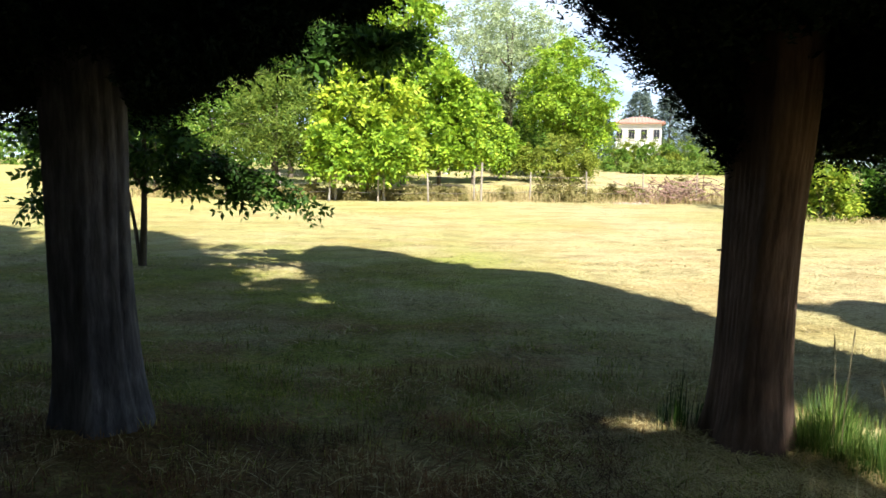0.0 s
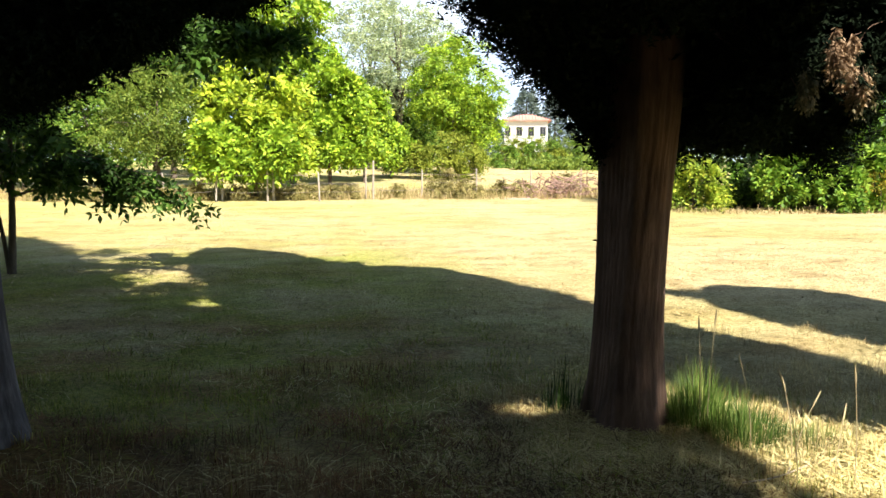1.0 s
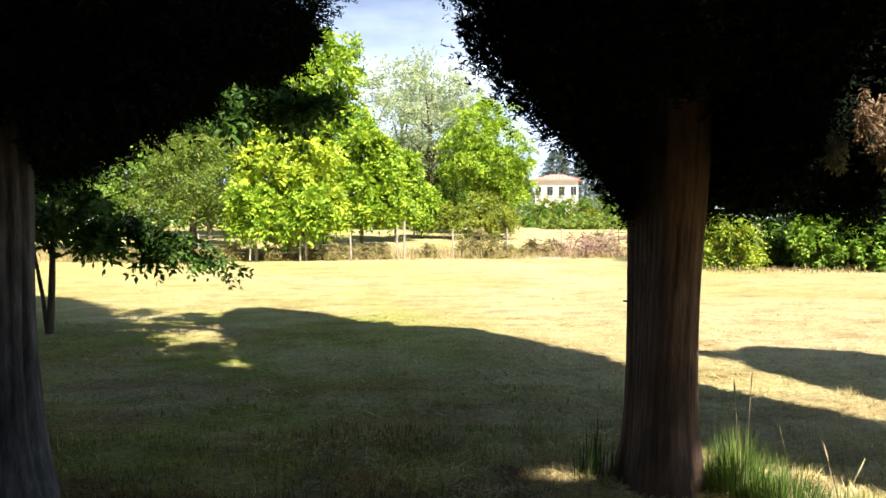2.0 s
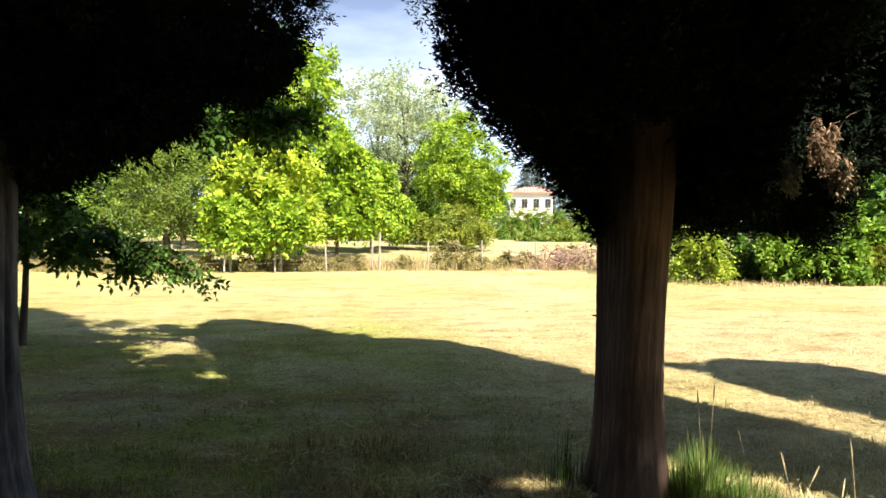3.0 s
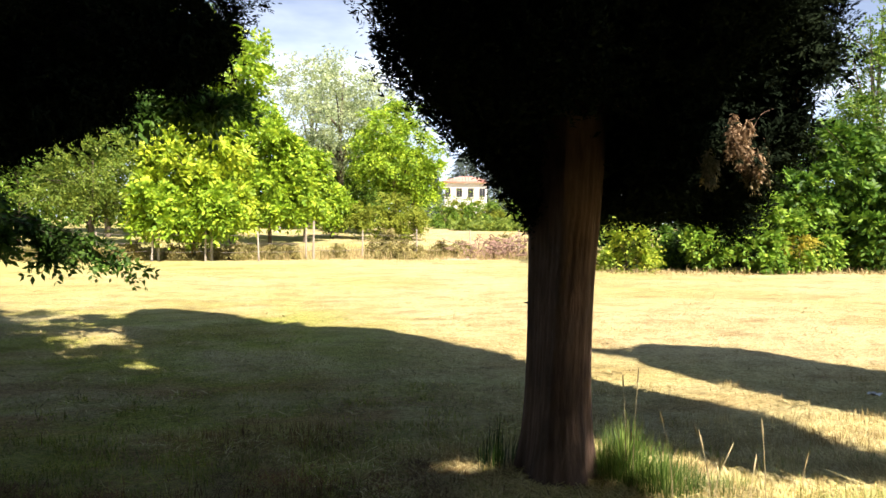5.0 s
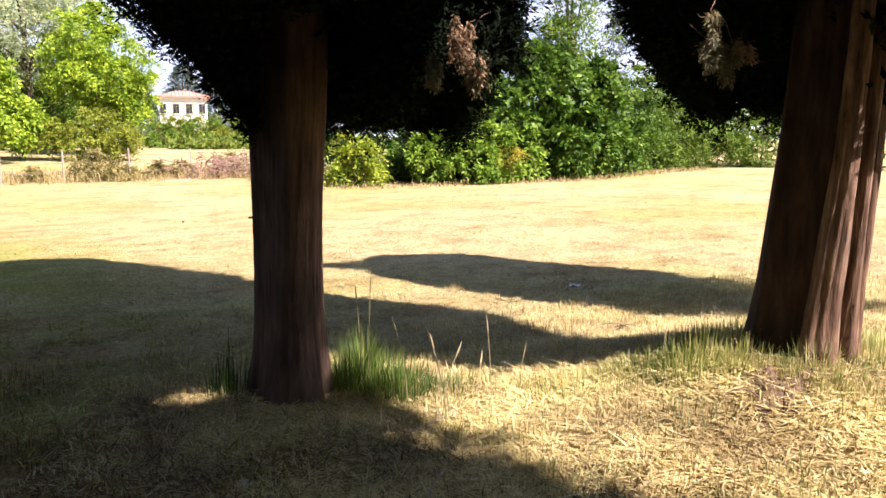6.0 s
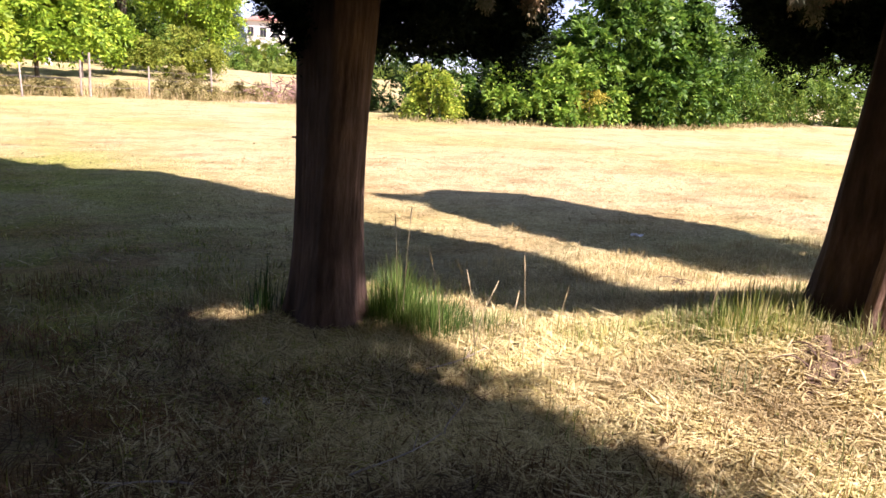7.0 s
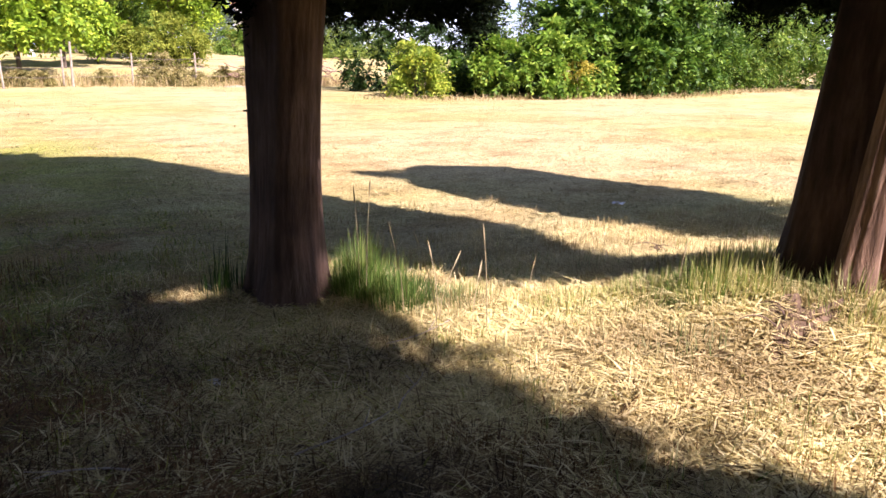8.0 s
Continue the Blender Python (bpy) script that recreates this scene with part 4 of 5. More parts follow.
bush(18.2, 21.2, 2.3, 4.8, 64, None, "large dense robinia bush with fresh green leaves", 1700, 0.29)
bush(19.6, 20.6, 1.3, 3.0, 80, None, "dense robinia bush with fresh green leaves", 620, 0.29)
bush(21.4, 21.8, 1.9, 4.5, 66, None, "large dense robinia bush with fresh green leaves", 1350, 0.28)
bush(24.5, 23.2, 2.0, 4.3, 67, None, "dense robinia bush with fresh green leaves", 1500)
bush(27.8, 24.2, 2.4, 4.6, 68, M_GREEN, "mid-green bush beside the robinias", 1800)
bush(32.0, 25.0, 2.6, 5.0, 76, M_GREEN, "mid-green bush beside the robinias", 1800)
bush(36.5, 23.8, 2.8, 4.8, 81, M_GREEN, "mid-green bush beside the robinias", 1600)
bush(41.5, 23.4, 3.0, 5.6, 82, M_GREEN, "tall mid-green bush beside the robinias", 1600)
for k, (sx, sy, sw, sh) in enumerate(((14.0, 59.0, 1.0, 2.0), (15.4, 61.0, 1.1, 2.2), (16.6, 60.0, 1.0, 2.0), (17.8, 60.5, 1.2, 2.4), (19.4, 61.0, 1.3, 2.5))):
    bush(sx, sy, sw, sh, 180 + k, M_SPREAD if k % 2 else M_GREEN, "round green shrub on the rough ground before the house", 300, 0.2)
bush(12.0, 25.0, 2.2, 3.0, 74, M_DEEP, "bush behind the others, its green darkened to stand for shade", 900)
bush(16.5, 24.0, 2.2, 3.6, 69, M_DEEP, "bush behind the others, its green darkened to stand for shade", 900)
bush(21.5, 24.5, 2.6, 4.6, 70, None, "tall dense robinia thicket with green leaves", 1500)
bush(26.0, 27.0, 2.6, 5.0, 75, M_DEEP, "bush behind the robinias, its green darkened to stand for shade", 1000)
for k, (sx, sy, sw, sh) in enumerate(((4.4, 29.0, 0.75, 1.0), (5.2, 28.7, 0.5, 0.6), (0.3, 28.3, 0.45, 0.5), (-1.5, 27.9, 0.5, 0.55), (6.9, 29.8, 0.5, 0.5), (-0.9, 28.4, 0.35, 0.45), (2.5, 29.4, 0.4, 0.4), (-3.0, 27.8, 0.5, 0.5), (-5.0, 28.0, 0.6, 0.55), (-7.0, 28.3, 0.6, 0.6), (7.7, 30.6, 0.5, 0.5), (10.2, 31.5, 0.6, 0.9), (-5.7, 27.1, 0.8, 0.5), (-7.4, 27.4, 0.9, 0.6), (-9.3, 27.8, 0.9, 0.6))):
    bush(sx, sy, sw, sh, 160 + k, M_WEED, "low half-dry shrub in dry grass by the fence", 190, 0.1)
broadleaf("bush", 15.75, 19.5, 1.1, ((0, 0, 0.85, 0.36, 0.3, 0.4, 1.0),), M_YELLOW, M_PALE_BARK, 0.025, "small shoot with yellowed leaves", 80, 0.1, 0.3, 5, 0.6, 71, category="bush", forks=3)
broadleaf("broadleaf_tree", 28.3, 30.0, 13.0, ((0, 0, 8.0, 2.2, 2.0, 3.4, 0.55), (-1.4, 0, 6.2, 1.5, 1.4, 1.6, 0.25), (0.8, 0, 11, 1.6, 1.3, 1.8, 0.25)), M_GREEN, None, 0.2, "tall airy tree with light green leaves", 1000, 0.2, 0.7, 4, 0.5, 72, forks=12, inner=0.2)
broadleaf("broadleaf_tree", 31.9, 30.2, 8.2, ((0, 0, 4.6, 0.55, 0.55, 4.0, 1.0),), M_CEDAR, None, 0.12, "narrow dark columnar conifer", 500, 0.16, 0.4, 4, 0.2, 73)


# ---- fence ----
def fence():
    e = thing("wire_fence", 1.56, 28.4, "old wire fence on uneven weathered wooden posts", "fence", z=0.0)
    rnd = np.random.default_rng(5)
    posts = [(-12.4, 28.2, 1.1), (-10.0, 27.9, 1.0), (-7.9, 27.6, 1.05), (-5.8, 27.3, 1.0), (-3.99, 27.0, 1.1), (-2.22, 26.9, 1.25), (-0.41, 26.8, 1.05), (1.56, 28.2, 1.45), (3.5, 28.9, 1.1), (5.6, 28.5, 1.15), (8.3, 30.4, 1.1), (10.6, 30.8, 1.1)]
    prev = None
    for x, y, h in posts:
        z = gz(x, y)
        l = rnd.normal(size=2) * 0.04
        s = np.linspace(-0.2, h, 8)
        p = np.stack([x - 1.56 + l[0] * s, y - 28.4 + l[1] * s, z + s], -1)
        mesh_object("post", *tube(p, 0.032 * np.linspace(1.1, 0.9, 8) * (1 + 0.3 * (h > 1.4)), 9, 0.08, 3, x), M_POST, e)
        for k, fh in enumerate((0.35, 0.65, 0.95)):
            q = np.array([x - 1.56 + l[0] * fh, y - 28.4 + l[1] * fh, z + fh])
            if prev is not None:
                s2 = np.linspace(0, 1, 7)[:, None]
                w = prev[k] + (q - prev[k]) * s2 - np.array([0, 0, 0.05]) * np.sin(np.pi * s2)
                mesh_object("wire", *tube(w, np.full(7, 0.006), 4), M_WIRE, e)
            if prev is None or k == 0:
                cur = [] if k == 0 else cur
            cur = cur + [q]
        prev = cur
        cur = []
    return e


fence()
p = thing("tree_stake", 1.3, 28.35, "short pale wooden stake beside the fence post", "stake")
mesh_object("post", *tube(np.stack([0 * np.linspace(0, 1, 5), 0 * np.linspace(0, 1, 5), np.linspace(-0.1, 1.2, 5)], -1), np.full(5, 0.035), 7, 0.1), M_POST, p)


M_PILE = bark_material("reddish_cut_branches", (0.16, 0.1, 0.08), (0.32, 0.21, 0.17), (0.46, 0.34, 0.28), 9.0)


def brush_pile():
    e = thing("brushwood_pile", 9.0, 30.0, "low heap of dead reddish brown cut branches", "brushwood")
    e.location.y = 28.9
    rnd = np.random.default_rng(8)
    for k in range(150):
        c = np.array([rnd.normal() * 0.9, rnd.normal() * 0.5, 0.05 + 0.85 * rnd.random() ** 1.3])
        d = unit(np.array([rnd.normal(), rnd.normal() * 0.6, rnd.normal() * 0.35]))
        L = 0.5 + 0.7 * rnd.random()
        s = np.linspace(-1, 1, 5)[:, None]
        q = c + d * s * L / 2 + np.array([0, 0, 0.1]) * (1 - s * s) * rnd.normal()
        q[:, 2] = np.maximum(q[:, 2], 0.01)
        mesh_object("branch", *tube(q, np.linspace(0.022, 0.01, 5), 5), M_PILE, e)


brush_pile()


# ---- the white house far off ----
def house():
    d = Vector((28.9, 110.3, 0)).normalized()
    turn = math.atan2(-d.x, d.y)
    e = thing("house", 29.9, 112.5, "far white rendered house with a red tiled roof", "house", z=0.37)
    e.rotation_euler[2] = turn
    W, D, H = 6.4, 6.0, 7.1
    wall = part("wall", box_bm((W, D, H), (0, 0, H / 2)), M_WALL, e)
    # hipped roof with eaves, tiles as ridged rows
    bm = bmesh.new()
    o = 0.5
    a = [bm.verts.new(v) for v in ((-W / 2 - o, -D / 2 - o, H), (W / 2 + o, -D / 2 - o, H), (W / 2 + o, D / 2 + o, H), (-W / 2 - o, D / 2 + o, H))]
    t = [bm.verts.new(v) for v in ((-W / 2 - o, -D / 2 - o, H + 0.14), (W / 2 + o, -D / 2 - o, H + 0.14), (W / 2 + o, D / 2 + o, H + 0.14), (-W / 2 - o, D / 2 + o, H + 0.14))]
    r = [bm.verts.new((-0.9, 0, H + 1.1)), bm.verts.new((0.9, 0, H + 1.1))]
    for q in ((t[0], t[1], r[1], r[0]), (t[2], t[3], r[0], r[1]), (t[1], t[2], r[1]), (t[3], t[0], r[0]), tuple(reversed(a))):
        bm.faces.new(q)
    for k in range(4):
        bm.faces.new((a[k], a[(k + 1) % 4], t[(k + 1) % 4], t[k]))
    part("roof", bm, M_ROOF, e)
    for k in range(15):
        u = -3.4 + 6.8 * k / 14
        rise = 0.97 * min(1, (3.7 - abs(u)) / 2.8)
        depth = 3.5 * rise / 0.97
        s = np.linspace(0, 1, 4)[:, None]
        q = np.array([u, -3.5, H + 0.16]) + np.array([0, depth, rise]) * s
        mesh_object("roof_tile_row", *tube(q, np.full(4, 0.09), 6), M_ROOF, e)
    for zc in (5.55, 2.3):
        for k in range(4):
            x = -2.75 + 1.75 * k
            w = part("window", box_bm((0.78, 0.06, 1.3), (x, -D / 2 - 0.03, zc)), M_GLASS, e)
            for q in (box_bm((0.1, 0.1, 1.42), (x - 0.42, -D / 2 - 0.045, zc)), box_bm((0.1, 0.1, 1.42), (x + 0.42, -D / 2 - 0.045, zc)), box_bm((0.74, 0.1, 0.09), (x, -D / 2 - 0.045, zc + 0.68)), box_bm((0.05, 0.08, 1.3), (x, -D / 2 - 0.05, zc))):
                part("window_frame", q, M_FRAME, w)
            part("window_sill", box_bm((1.1, 0.22, 0.09), (x, -D / 2 - 0.1, zc - 0.72)), M_WALL, w)

    return e


house()


def conifer(x, y, h, r, seed):
    rnd = np.random.default_rng(seed)
    e = thing("cedar_tree", x, y, "far blue-green cedar with layered boughs", "tree", "cedars by the house")
    z = np.linspace(0, h * 0.95, 8)
    mesh_object("trunk", *tube(np.stack([0 * z, 0 * z, z], -1), np.linspace(0.3, 0.05, 8), 8), M_TWIG, e)
    n = 1500
    lv = rnd.random(n) ** 1.3
    zz = h * (0.12 + 0.88 * lv) + rnd.normal(size=n) * 0.3
    th = rnd.random(n) * 6.283
    rr = r * (1.05 - lv) ** 0.8 * np.sqrt(rnd.random(n)) * (1 + 0.25 * np.sin(3 * th + 9 * lv + seed))
    p = np.stack([rr * np.cos(th), rr * np.sin(th), zz - 0.1 * rr], -1)
    mesh_object("crown", *fronds(p, np.stack([np.cos(th), np.sin(th), 0 * th - 0.1], -1), 0.9, 3, 0.5, rnd, 0.9, 0.2), M_CEDAR, e)


for k, (x, y, h, r) in enumerate(((36.5, 119.0, 11.5, 4.5), (33.0, 124.0, 12.5, 4.5), (41.0, 115.0, 9.0, 4.0), (26.5, 126.0, 11.0, 4.0))):
    conifer(x, y, h, r, 80 + k)


# far shrubs and woods: nobody could count them
def foliage_band(name, label, rows, mat, seed, n, leaf):
    rnd = np.random.default_rng(seed)
    V, F, k = [], [], 0
    for x0, y0, x1, y1, h0, h1 in rows:
        m = n
        s = rnd.random(m)
        hh = (h0 + (h1 - h0) * s) * (0.72 + 0.28 * np.sin(s * 37 + seed) * np.sin(s * 91 + 2 * seed) + 0.1 * rnd.random(m))
        x, y = x0 + (x1 - x0) * s, y0 + (y1 - y0) * s + rnd.normal(size=m) * 0.8
        p = np.stack([x, y, ground_z(x, y) + hh * rnd.random(m) ** 0.8], -1)
        d = rnd.normal(size=(m, 3)) + np.array([0, -0.5, 0.3])
        v, f = fronds(p, d, leaf * 2.6, 4, leaf, rnd, 1.0, 0.5)
        V.append(v), F.append(f + k)
        k += len(v)
    ob = mesh_object(name, np.concatenate(V), np.concatenate(F), mat)
    return tagged(ob, label, "woods", kind="stuff")


foliage_band("far_woods", "distant belt of mixed green trees", [(-34, 52, 8, 55, 3.4, 2.6), (-70, 62, -6, 66, 9, 9), (-6, 66, 12, 68, 6, 5), (44, 74, 60, 40, 7, 9), (60, 40, 62, -20, 9, 9)], M_GREEN, 91, 1600, 0.42)
foliage_band("far_shrubs", "low green shrubs in front of the house", [(14, 72, 44, 74, 1.1, 1.5), (20, 96, 42, 92, 4.9, 4.6), (22, 94, 40, 90, 4.0, 4.2), (12, 48, 22, 47, 0.6, 0.8)], M_OLIVE, 92, 900, 0.28)
foliage_band("side_woods", "thick green trees closing the side of the field", [(24, 29, 42, 28, 5, 7), (36, 24, 44, -20, 6, 9)], M_BUSH, 93, 1500, 0.26)
# the cypress-coloured band is unseen, added to block sky light from behind and left
foliage_band("shade_grove", "unseen dense dark evergreens added behind the path to block sky light", [(-11, 7, -11, -9, 12, 13), (-11, -9, 2, -10, 13, 12), (2, -10, 16, -8, 7, 6.5), (-13, 3, -13, -9, 13, 13), (-13, -11, 4, -12, 13, 11)], M_CYPRESS, 95, 1500, 0.4)
foliage_band("woods_behind", "trees closing the field on the side behind the path", [(-70, 62, -60, -40, 9, 9), (-60, -40, 62, -40, 10, 10)], M_GREEN, 94, 1200, 0.6)


# ---- grass ----
def blades(name, label, x, y, length, width, up, mat, rnd, heading=None, z0=0.0):
    """One stuff object of grass blades, each two faces long, bent over by 1 - up."""
    n = len(x)
    th = rnd.random(n) * 6.2832 if heading is None else heading
    L = length
    d = np.stack([np.cos(th), np.sin(th), 0 * th], -1)
    s = np.stack([-np.sin(th), np.cos(th), 0 * th], -1)
    p = np.stack([x, y, ground_z(x, y) + z0], -1)
    up = np.broadcast_to(up, (n,))
    w = np.broadcast_to(width, (n,))
    mid = p + d * (L * 0.5 * (1 - up) * 0.8)[:, None] + np.array([0, 0, 1.0]) * (L * 0.55 * up)[:, None]
    tip = p + d * (L * (1 - up))[:, None] + np.array([0, 0, 1.0]) * (L * (up * 0.95))[:, None]
    v = np.stack([p - s * (w / 2)[:, None], p + s * (w / 2)[:, None], mid + s * (w * 0.4)[:, None], tip, mid - s * (w * 0.4)[:, None]], 1).reshape(-1, 3)
    i = np.arange(n)[:, None] * 5
    f = (i + np.array([[0, 1, 2, 4]])).tolist() + (i + np.array([[4, 2, 3]])).tolist()
    ob = mesh_object(name, v, f, mat)
    return tagged(ob, label, "grass", kind="stuff")


def scatter(n, x0, x1, y0, y1, rnd, clump=0.0, power=1.0):
    x = x0 + (x1 - x0) * rnd.random(n)
    y = y0 + (y1 - y0) * rnd.random(n) ** power
    if clump:
        keep = lobed(3.1 * x, 3.3 * y, 0 * x, clump) + 0.6 * lobed(8 * x, 7 * y, 0 * x, clump * 2) + rnd.normal(size=n) * 0.25 > -0.05
        x, y = x[keep], y[keep]
    clear = np.ones(len(x), bool)
    for tx, ty, r in ((1.57, 3.85, 0.24), (-1.82, 4.02, 0.27), (3.68, 2.2, 0.24)):
        clear &= np.hypot(x - tx, y - ty) > r
    return x[clear], y[clear]


gr = np.random.default_rng(17)


def sward(name, label, x, y, length, width, up, mat, z0=0.0, green=0.0):
    """Dry blades, with half-green ones among them where the trees' shade keeps the grass green, and brown ones that
    paint shade into the straw.
    """
    n = len(x)
    share = green / (1 + np.exp((x - 1.6) * 2.2)) * (0.12 + 0.88 / (1 + np.exp(-(y - 3.7) * 2.5))) * (1 - np.exp(-((x - 1.08) ** 2 + (y - 4.18) ** 2) / 0.25)) * np.clip(0.85 + 1.1 * lobed(1.1 * x, 1.3 * y, 0 * x, 2.2), 0.1, 1.6)
    g = gr.random(n) < share
    brown_patch = 0.65 / (1 + np.exp((x - 1.5) * 4)) / (1 + np.exp((y - 7.0) * 2.0)) / (1 + np.exp((0.15 - lobed(1.5 * x, 2.1 * y, 0 * x, 8.8)) * 9))
    # share of shade-coloured straw, reaching further right close to the camera
    w = ~g & (gr.random(n) < brown_patch + 0.95 / (1 + np.exp((x - 0.2 - 1.6 / (1 + np.exp((y - 2.3) * 3.5))) * 2.2)) / (1 + np.exp((y - 4.0) * 2.0)) * (1 + 0.5 * lobed(2.1 * x, 2.3 * y, 0 * x, 4.2)) * (1 - np.exp(-((x - 1.08) ** 2 + (y - 4.18) ** 2) / 0.2)))
    width = np.broadcast_to(width, (n,))
    k = ~g & ~w
    blades(name, label, x[k], y[k], length[k], width[k], up[k], mat, gr, z0=z0)
    if w.any():
        blades("weathered_" + name, "shade-darkened brown blades of " + label.split(",")[0], x[w], y[w], length[w], width[w], up[w], M_SHADE_STRAW, gr, z0=z0)
    if g.any():
        blades("green_" + name, "half-green blades of " + label.split(",")[0], x[g], y[g], length[g], width[g], up[g] * 0.85, M_MEADOW, gr, z0=z0)


x, y = scatter(80000, -4, 9, -1.0, 5.0, gr)
sward("cut_straw", "loose pale straw lying matted on the ground", x, y, 0.07 + 0.16 * gr.random(len(x)) ** 2, 0.0035 + 0.003 * gr.random(len(x)), 0.08 + 0.16 * gr.random(len(x)), M_STRAW, 0.004, 0.7)
x, y = scatter(100000, 0.2, 6, -0.6, 4.0, gr)
sward("straw_thatch", "thick mat of pale cut straw", x, y, 0.06 + 0.1 * gr.random(len(x)), 0.005 + 0.004 * gr.random(len(x)), 0.05 + 0.3 * gr.random(len(x)) ** 2, M_STRAW, 0.008, 0.6)
x, y = scatter(42000, -2.5, 6, -0.6, 4.0, gr, 0.7)
far_in = gr.random(len(x)) < 0.35 + 0.65 / (1 + np.exp(-(x - 1.2) * 2.5))
x, y = x[far_in], y[far_in]
sward("long_straw", "long pale cut straw stalks strewn over the ground", x, y, 0.09 + 0.2 * gr.random(len(x)) ** 2, (0.006 + 0.005 * gr.random(len(x))) * np.where(x < 1.7, 0.5, 1.0), 0.03 + 0.2 * gr.random(len(x)) ** 2, M_STRAW, 0.014)
x, y = scatter(120000, -4, 9, -1.0, 5.2, gr, 1.3)
sward("dry_grass", "short dry standing grass stubble", x, y, 0.04 + 0.07 * gr.random(len(x)), 0.004, 0.65 + 0.3 * gr.random(len(x)), M_SHORT, 0.0, 0.9)
x, y = scatter(70000, -4, 6, 0.0, 6.5, gr, 5.1)
keep = lobed(5.0 * x, 4.6 * y, 0 * x, 3.3) > 0.12
x, y = x[keep], y[keep]
sward("grass_clumps", "clumps of taller half-dry grass", x, y, 0.05 + 0.08 * gr.random(len(x)), 0.004, 0.35 + 0.45 * gr.random(len(x)), M_SHORT, 0.0, 1.0)
x, y = scatter(80000, -6, 11, 4.6, 11.5, gr, 2.1, 1.5)
sward("field_stubble", "short mown stubble over the field", x, y, 0.03 + 0.04 * gr.random(len(x)), 0.006, 0.15 + 0.4 * gr.random(len(x)), M_SHORT, 0.0, 1.0)
# wisps of cut grass left lying over the field, in loose clumps
cx, cy = scatter(2600, -9, 16, 5.5, 27, gr, 6.2, 1.3)
x, y = np.repeat(cx, 9) + gr.normal(size=9 * len(cx)) * 0.14, np.repeat(cy, 9) + gr.normal(size=9 * len(cx)) * 0.07
blades("field_wisps", "wisps of cut grass lying in clumps over the field", x, y, 0.07 + 0.13 * gr.random(len(x)), 0.01 + 0.008 * gr.random(len(x)), 0.06 + 0.16 * gr.random(len(x)), M_WISP, gr, z0=0.004)
# pale stalks strewn over the shaded ground before the row
cx, cy = scatter(26, 0.5, 2.2, 1.6, 2.9, gr)
x, y = np.repeat(cx, 16) + gr.normal(size=16 * len(cx)) * 0.12, np.repeat(cy, 16) + gr.normal(size=16 * len(cx)) * 0.06
blades("strewn_stalks", "pale straw stalks strewn in wisps over the shaded ground", x, y, 0.08 + 0.14 * gr.random(len(x)) ** 2, 0.003 + 0.002 * gr.random(len(x)), 0.03 + 0.1 * gr.random(len(x)), M_STRAW, gr, heading=gr.normal(size=len(x)) * 0.8 + np.repeat(gr.random(len(cx)) * 6.28, 16), z0=0.03)
x, y = scatter(16000, 1.9, 6.0, 1.2, 4.3, gr, 3.7)
keep = lobed(3.4 * x, 3.1 * y, 0 * x, 7.3) + 0.25 * gr.normal(size=len(x)) > 0.3
x, y = x[keep], y[keep]
blades("green_sprouts", "sparse green grass blades growing through the straw", x, y, 0.05 + 0.1 * gr.random(len(x)), 0.0045, 0.6 + 0.3 * gr.random(len(x)), M_MIXED, gr)
x, y = scatter(60000, -3.4, 0.9, 1.3, 4.3, gr, 8.4)
keep = lobed(2.6 * x, 3.4 * y, 0 * x, 6.1) + 0.3 * gr.normal(size=len(x)) > -0.1
x, y = x[keep], y[keep]
blades("cypress_litter", "reddish brown dead cypress twigs littering the shaded grass", x, y, 0.03 + 0.09 * gr.random(len(x)), 0.005, 0.1 + 0.35 * gr.random(len(x)), M_RUSSET, gr, z0=0.012)
x, y = scatter(26000, -14, 14, 27.3, 33, gr, 4.3)
blades("tall_dry_grass", "tall unmown dry grass along the fence", x, y, 0.12 + 0.45 * gr.random(len(x)) ** 1.7, 0.016, 0.6 + 0.35 * gr.random(len(x)), M_ROUGH, gr)

q = gr.random(3600)
x = 9.2 + 22.0 * q + gr.normal(size=3600) * 0.5
y = np.interp(x, [9, 12.5, 16, 19.5, 25, 31], [20.3, 19.7, 19.4, 19.5, 21.6, 23.2]) + 0.25 * np.sin(q * 60) + gr.normal(size=3600) * 0.35
blades("bush_edge_grass", "ragged dry grass along the foot of the bushes", x, y, 0.08 + 0.3 * gr.random(3600) ** 2, 0.018, 0.3 + 0.5 * gr.random(3600), M_ROUGH, gr)


def tuft(x, y, n, r, h, seed, label, mat=None, bend=0.6, width=0.006):
    rnd = np.random.default_rng(seed)
    a, q = rnd.random(n) * 6.283, r * np.sqrt(rnd.random(n))
    px, py = x + q * np.cos(a), y + q * np.sin(a)
    L = h * (0.45 + 0.55 * rnd.random(n)) * (1.15 - 0.5 * q / r)
    ob = blades("grass_tuft", label, px, py, L, width, 1 - bend * rnd.random(n) * (0.4 + q / r), mat or M_GRASS, rnd, heading=a + rnd.normal(size=n) * 0.7)
    ob["category"] = "grass tuft"
    return ob


tuft(1.92, 3.72, 1300, 0.16, 0.46, 101, "tall fresh green grass tuft at the cypress foot", None, 0.75, 0.0042)
tuft(2.06, 3.54, 1200, 0.21, 0.32, 102, "tall fresh green grass tuft at the cypress foot", None, 0.85, 0.0042)
tuft(2.32, 3.35, 330, 0.22, 0.18, 103, "low green and dry grass tuft", M_MIXED, 0.8, 0.005)
tuft(3.3, 2.5, 800, 0.3, 0.25, 104, "ragged half-dry grass tuft at the leaning cypress foot", M_MIXED, 0.8, 0.005)
tuft(3.5, 1.95, 600, 0.24, 0.2, 105, "ragged half-dry grass tuft at the leaning cypress foot", M_MIXED, 0.8, 0.005)
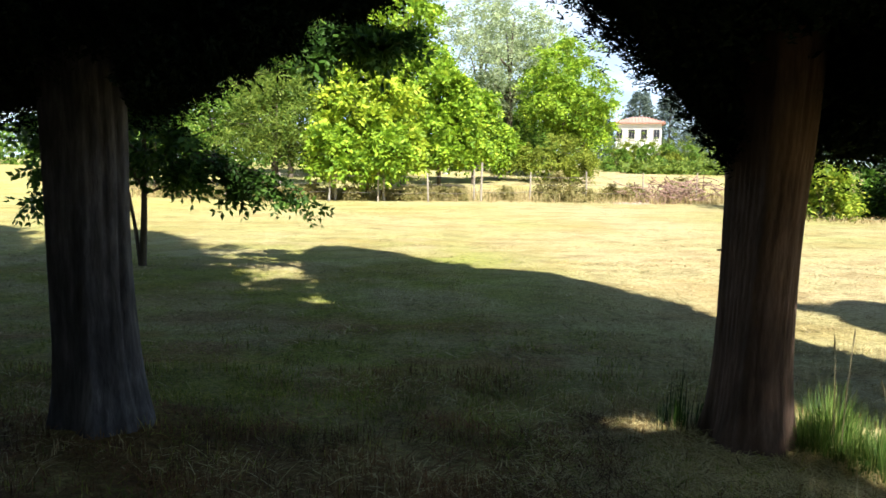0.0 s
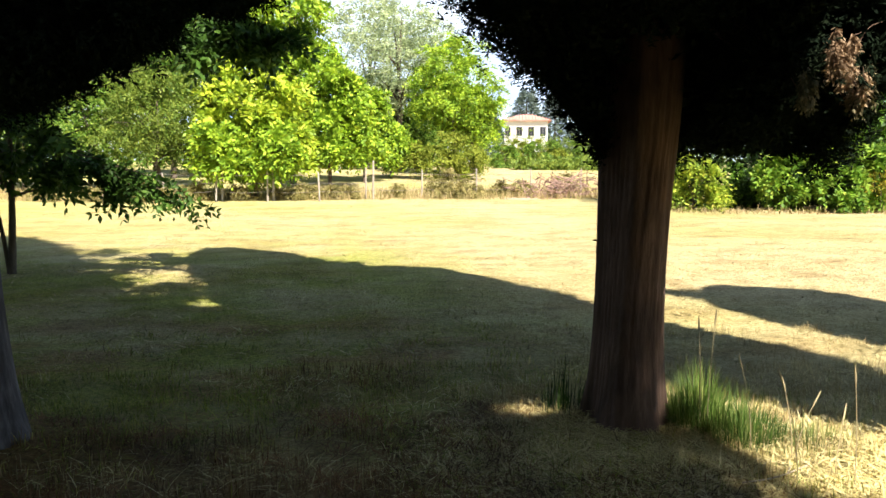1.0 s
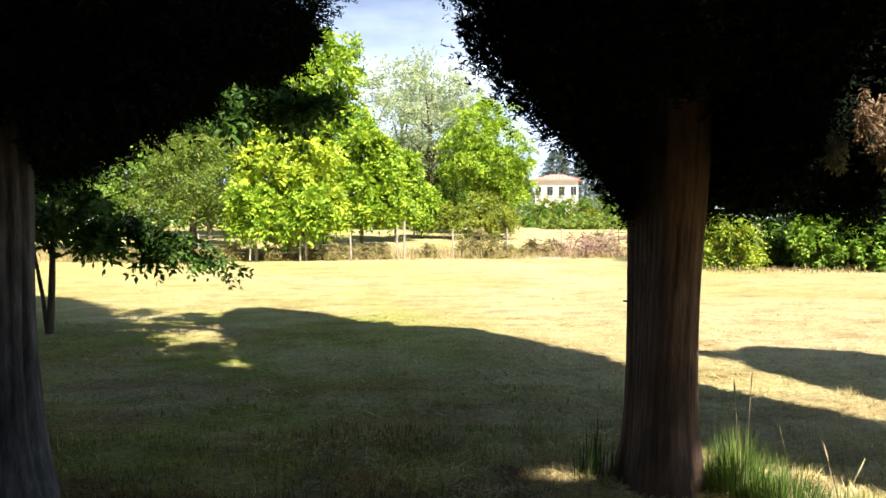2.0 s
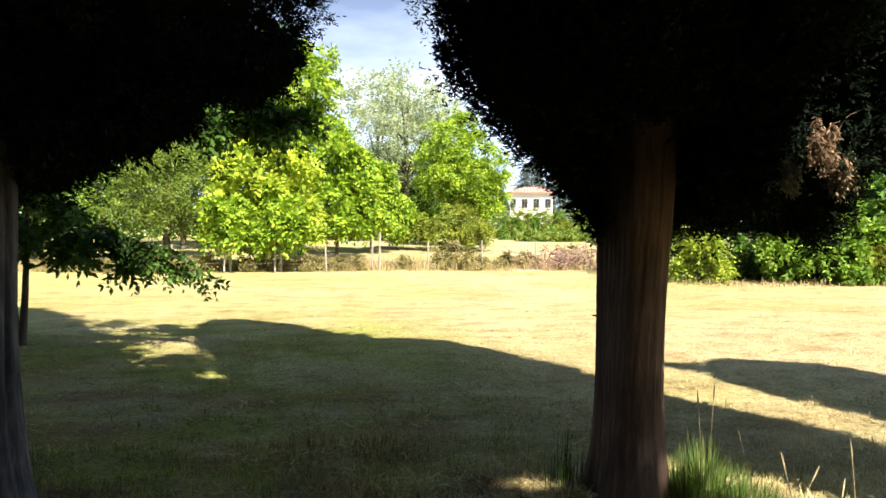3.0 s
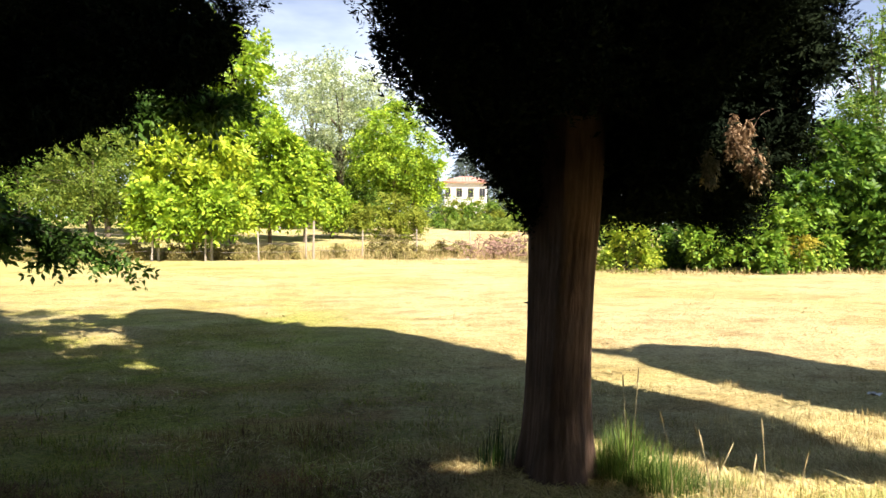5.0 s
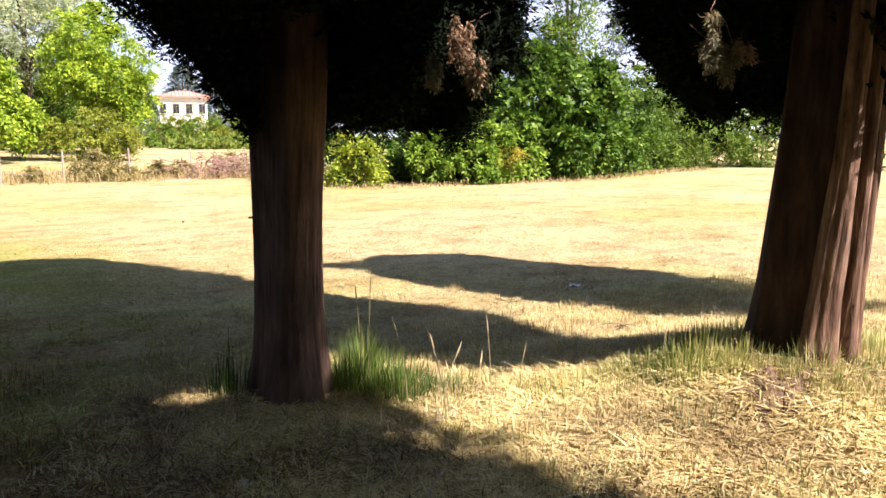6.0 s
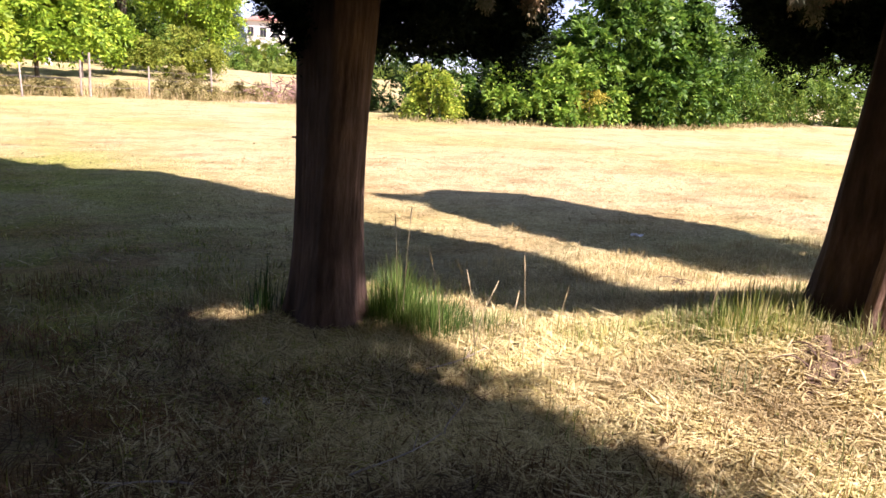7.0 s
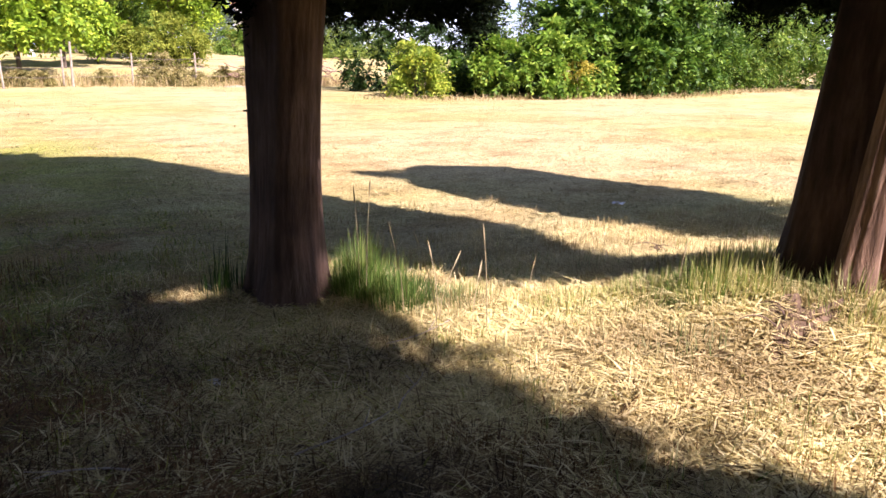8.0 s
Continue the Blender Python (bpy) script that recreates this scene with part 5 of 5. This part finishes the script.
tuft(3.98, 1.82, 800, 0.32, 0.24, 106, "ragged half-dry grass tuft at the leaning cypress foot", M_MIXED, 0.7, 0.005)
tuft(3.02, 2.74, 450, 0.2, 0.15, 112, "low green and dry grass tuft", M_MIXED, 0.8, 0.0045)
tuft(3.2, 2.52, 650, 0.22, 0.17, 113, "ragged green grass tuft at the leaning cypress foot", M_GRASS, 0.8, 0.0045)
tuft(3.36, 2.3, 650, 0.2, 0.17, 114, "ragged half-dry grass tuft at the leaning cypress foot", M_MIXED, 0.8, 0.0045)
tuft(3.05, 2.68, 420, 0.28, 0.17, 107, "low green and dry grass tuft", M_MIXED, 0.8, 0.005)
tuft(2.7, 2.9, 360, 0.26, 0.13, 108, "low green grass tuft in straw", M_MIXED, 0.8, 0.005)
tuft(3.75, 2.62, 300, 0.2, 0.18, 110, "ragged half-dry grass tuft at the leaning cypress foot", M_MIXED, 0.8, 0.005)
tuft(4.28, 1.78, 700, 0.3, 0.28, 111, "fresh green grass tuft beside the leaning cypress", None, 0.7, 0.005)
tuft(1.25, 4.05, 70, 0.13, 0.42, 109, "dark thin weeds beside the cypress foot", M_DEEP, 0.3)


def stalk(x, y, h, dx, dy, seed):
    e = thing("grass_stalk", x, y, "tall dry grass stalk with a pale seed head", "grass stalk", "grass stalks by the cypress")
    s = np.linspace(0, 1, 8)[:, None]
    q = np.array([0, 0, h]) * s + np.array([dx, dy, 0]) * s ** 2
    mesh_object("stem", *tube(q, np.linspace(0.0025, 0.0015, 8), 5), M_SEED, e)
    d = unit(q[-1] - q[-2])
    hd = q[-1] + d * np.linspace(-0.02, 0.075, 7)[:, None]
    mesh_object("seed_head", *tube(hd, np.array([0.001, 0.003, 0.0042, 0.0042, 0.0038, 0.0026, 0.001]), 6), M_SEED, e)


for k, (sx, sy, h, dx, dy) in enumerate(((2.0, 3.35, 0.45, -0.07, 0.0), (2.0, 2.98, 0.5, -0.12, -0.03), (2.22, 2.9, 0.48, -0.03, 0), (1.9, 3.6, 0.6, 0.02, 0), (1.87, 3.62, 0.56, -0.02, 0.01), (2.1, 3.15, 0.3, 0.08, 0), (2.12, 3.2, 0.33, -0.02, 0.05), (2.2, 3.0, 0.26, 0.06, 0.05), (2.7, 3.25, 0.16, 0.02, 0), (3.12, 2.6, 0.2, 0.02, 0))):
    stalk(sx, sy, h, dx, dy, k)

# small scraps on the ground
for sx, sy, s in ((5.54, 5.77, 0.05), (0.975, 2.98, 0.03)):
    bm = bmesh.new()
    bmesh.ops.create_grid(bm, x_segments=3, y_segments=3, size=s)
    for v in bm.verts:
        v.co.z = 0.3 * s * math.sin(60 * v.co.x + 40 * v.co.y) + 0.02
    bmesh.ops.solidify(bm, geom=bm.faces[:], thickness=0.002)
    e = thing("paper_scrap", sx, sy, "crumpled white paper scrap lying in the grass", "litter")
    part("sheet", bm, M_LITTER, e)


# bare soil with torn roots before the leaning cypress
def soil_patch(x, y, r, seed, mat=None, label="bare patch of reddish brown soil with roots"):
    rnd = np.random.default_rng(seed)
    a = np.linspace(0, 6.2832, 25)[:-1]
    V = [(0, 0, 0.035)]
    for f, z in ((0.5, 0.03), (1.0, -0.01)):
        for t in a:
            q = r * f * (1 + 0.25 * math.sin(3 * t + seed) + 0.12 * rnd.normal())
            px, py = q * math.cos(t) * 1.5, q * math.sin(t)
            V.append((px, py, z + gz(x + px, y + py) - gz(x, y) + 0.012 * rnd.normal()))
    F = [(0, 1 + k, 1 + (k + 1) % 24) for k in range(24)] + [(1 + k, 25 + k, 25 + (k + 1) % 24, 1 + (k + 1) % 24) for k in range(24)]
    e = thing("soil_patch", x, y, label, "soil")
    mesh_object("soil", np.array(V), F, mat or M_DIRT, e, smooth=True)
    for k in range(5):
        d = rnd.normal(size=2) * r * 0.5
        s = np.linspace(0, 1, 6)[:, None]
        q = np.array([d[0], d[1], 0.03]) + s * np.array([rnd.normal() * 0.2, rnd.normal() * 0.15, 0.02]) + np.array([0, 0, 0.03]) * np.sin(np.pi * s)
        mesh_object("root", *tube(q, np.linspace(0.004, 0.002, 6), 6), M_BRUSH, e)


soil_patch(3.22, 2.0, 0.2, 3)
soil_patch(4.45, 4.08, 0.1, 5)
soil_patch(7.2, 28.0, 0.75, 7, plain_material("dry_pinkish_earth", (0.34, 0.25, 0.18), (0.5, 0.39, 0.29), 6.0, 0.95), "low bank of dry pinkish earth by the fence")


# fallen twigs, and a white stone marker far behind the fence
def fallen_twig(x, y, length, turn, seed):
    rnd = np.random.default_rng(seed)
    e = thing("fallen_twig", x, y, "thin pale dead twig lying on the grass", "twig", "fallen twigs")
    s = np.linspace(0, 1, 9)[:, None]
    d = np.array([math.cos(turn), math.sin(turn), 0.12])
    q = s * d * length + np.sin(4 * s + seed) * np.array([-d[1], d[0], 0]) * 0.02 + np.array([0, 0, 0.03])
    mesh_object("stem", *tube(q, np.linspace(0.004, 0.0018, 9), 6), M_PALE_BARK, e)
    b = q[5] + np.linspace(0, 1, 5)[:, None] * np.array([math.cos(turn + 0.7), math.sin(turn + 0.7), 0.15]) * length * 0.3
    mesh_object("side_shoot", *tube(b, np.linspace(0.0025, 0.001, 5), 5), M_PALE_BARK, e)


fallen_twig(1.55, 2.4, 0.28, 0.9, 1)
fallen_twig(1.1, 2.25, 0.4, 0.25, 2)
fallen_twig(1.75, 3.0, 0.35, 0.1, 3)
fallen_twig(0.6, 2.4, 0.3, 2.8, 4)

stone = thing("white_stone", 0.42, 44.0, "small white painted stone marker beyond the fence", "stone")
bm = bmesh.new()
bmesh.ops.create_cone(bm, cap_ends=True, segments=9, radius1=0.2, radius2=0.12, depth=0.42, matrix=Matrix.Translation((0, 0, 0.2)))
bmesh.ops.bevel(bm, geom=bm.edges[:], offset=0.03, segments=2, affect="EDGES")
part("block", bm, M_WALL, stone)
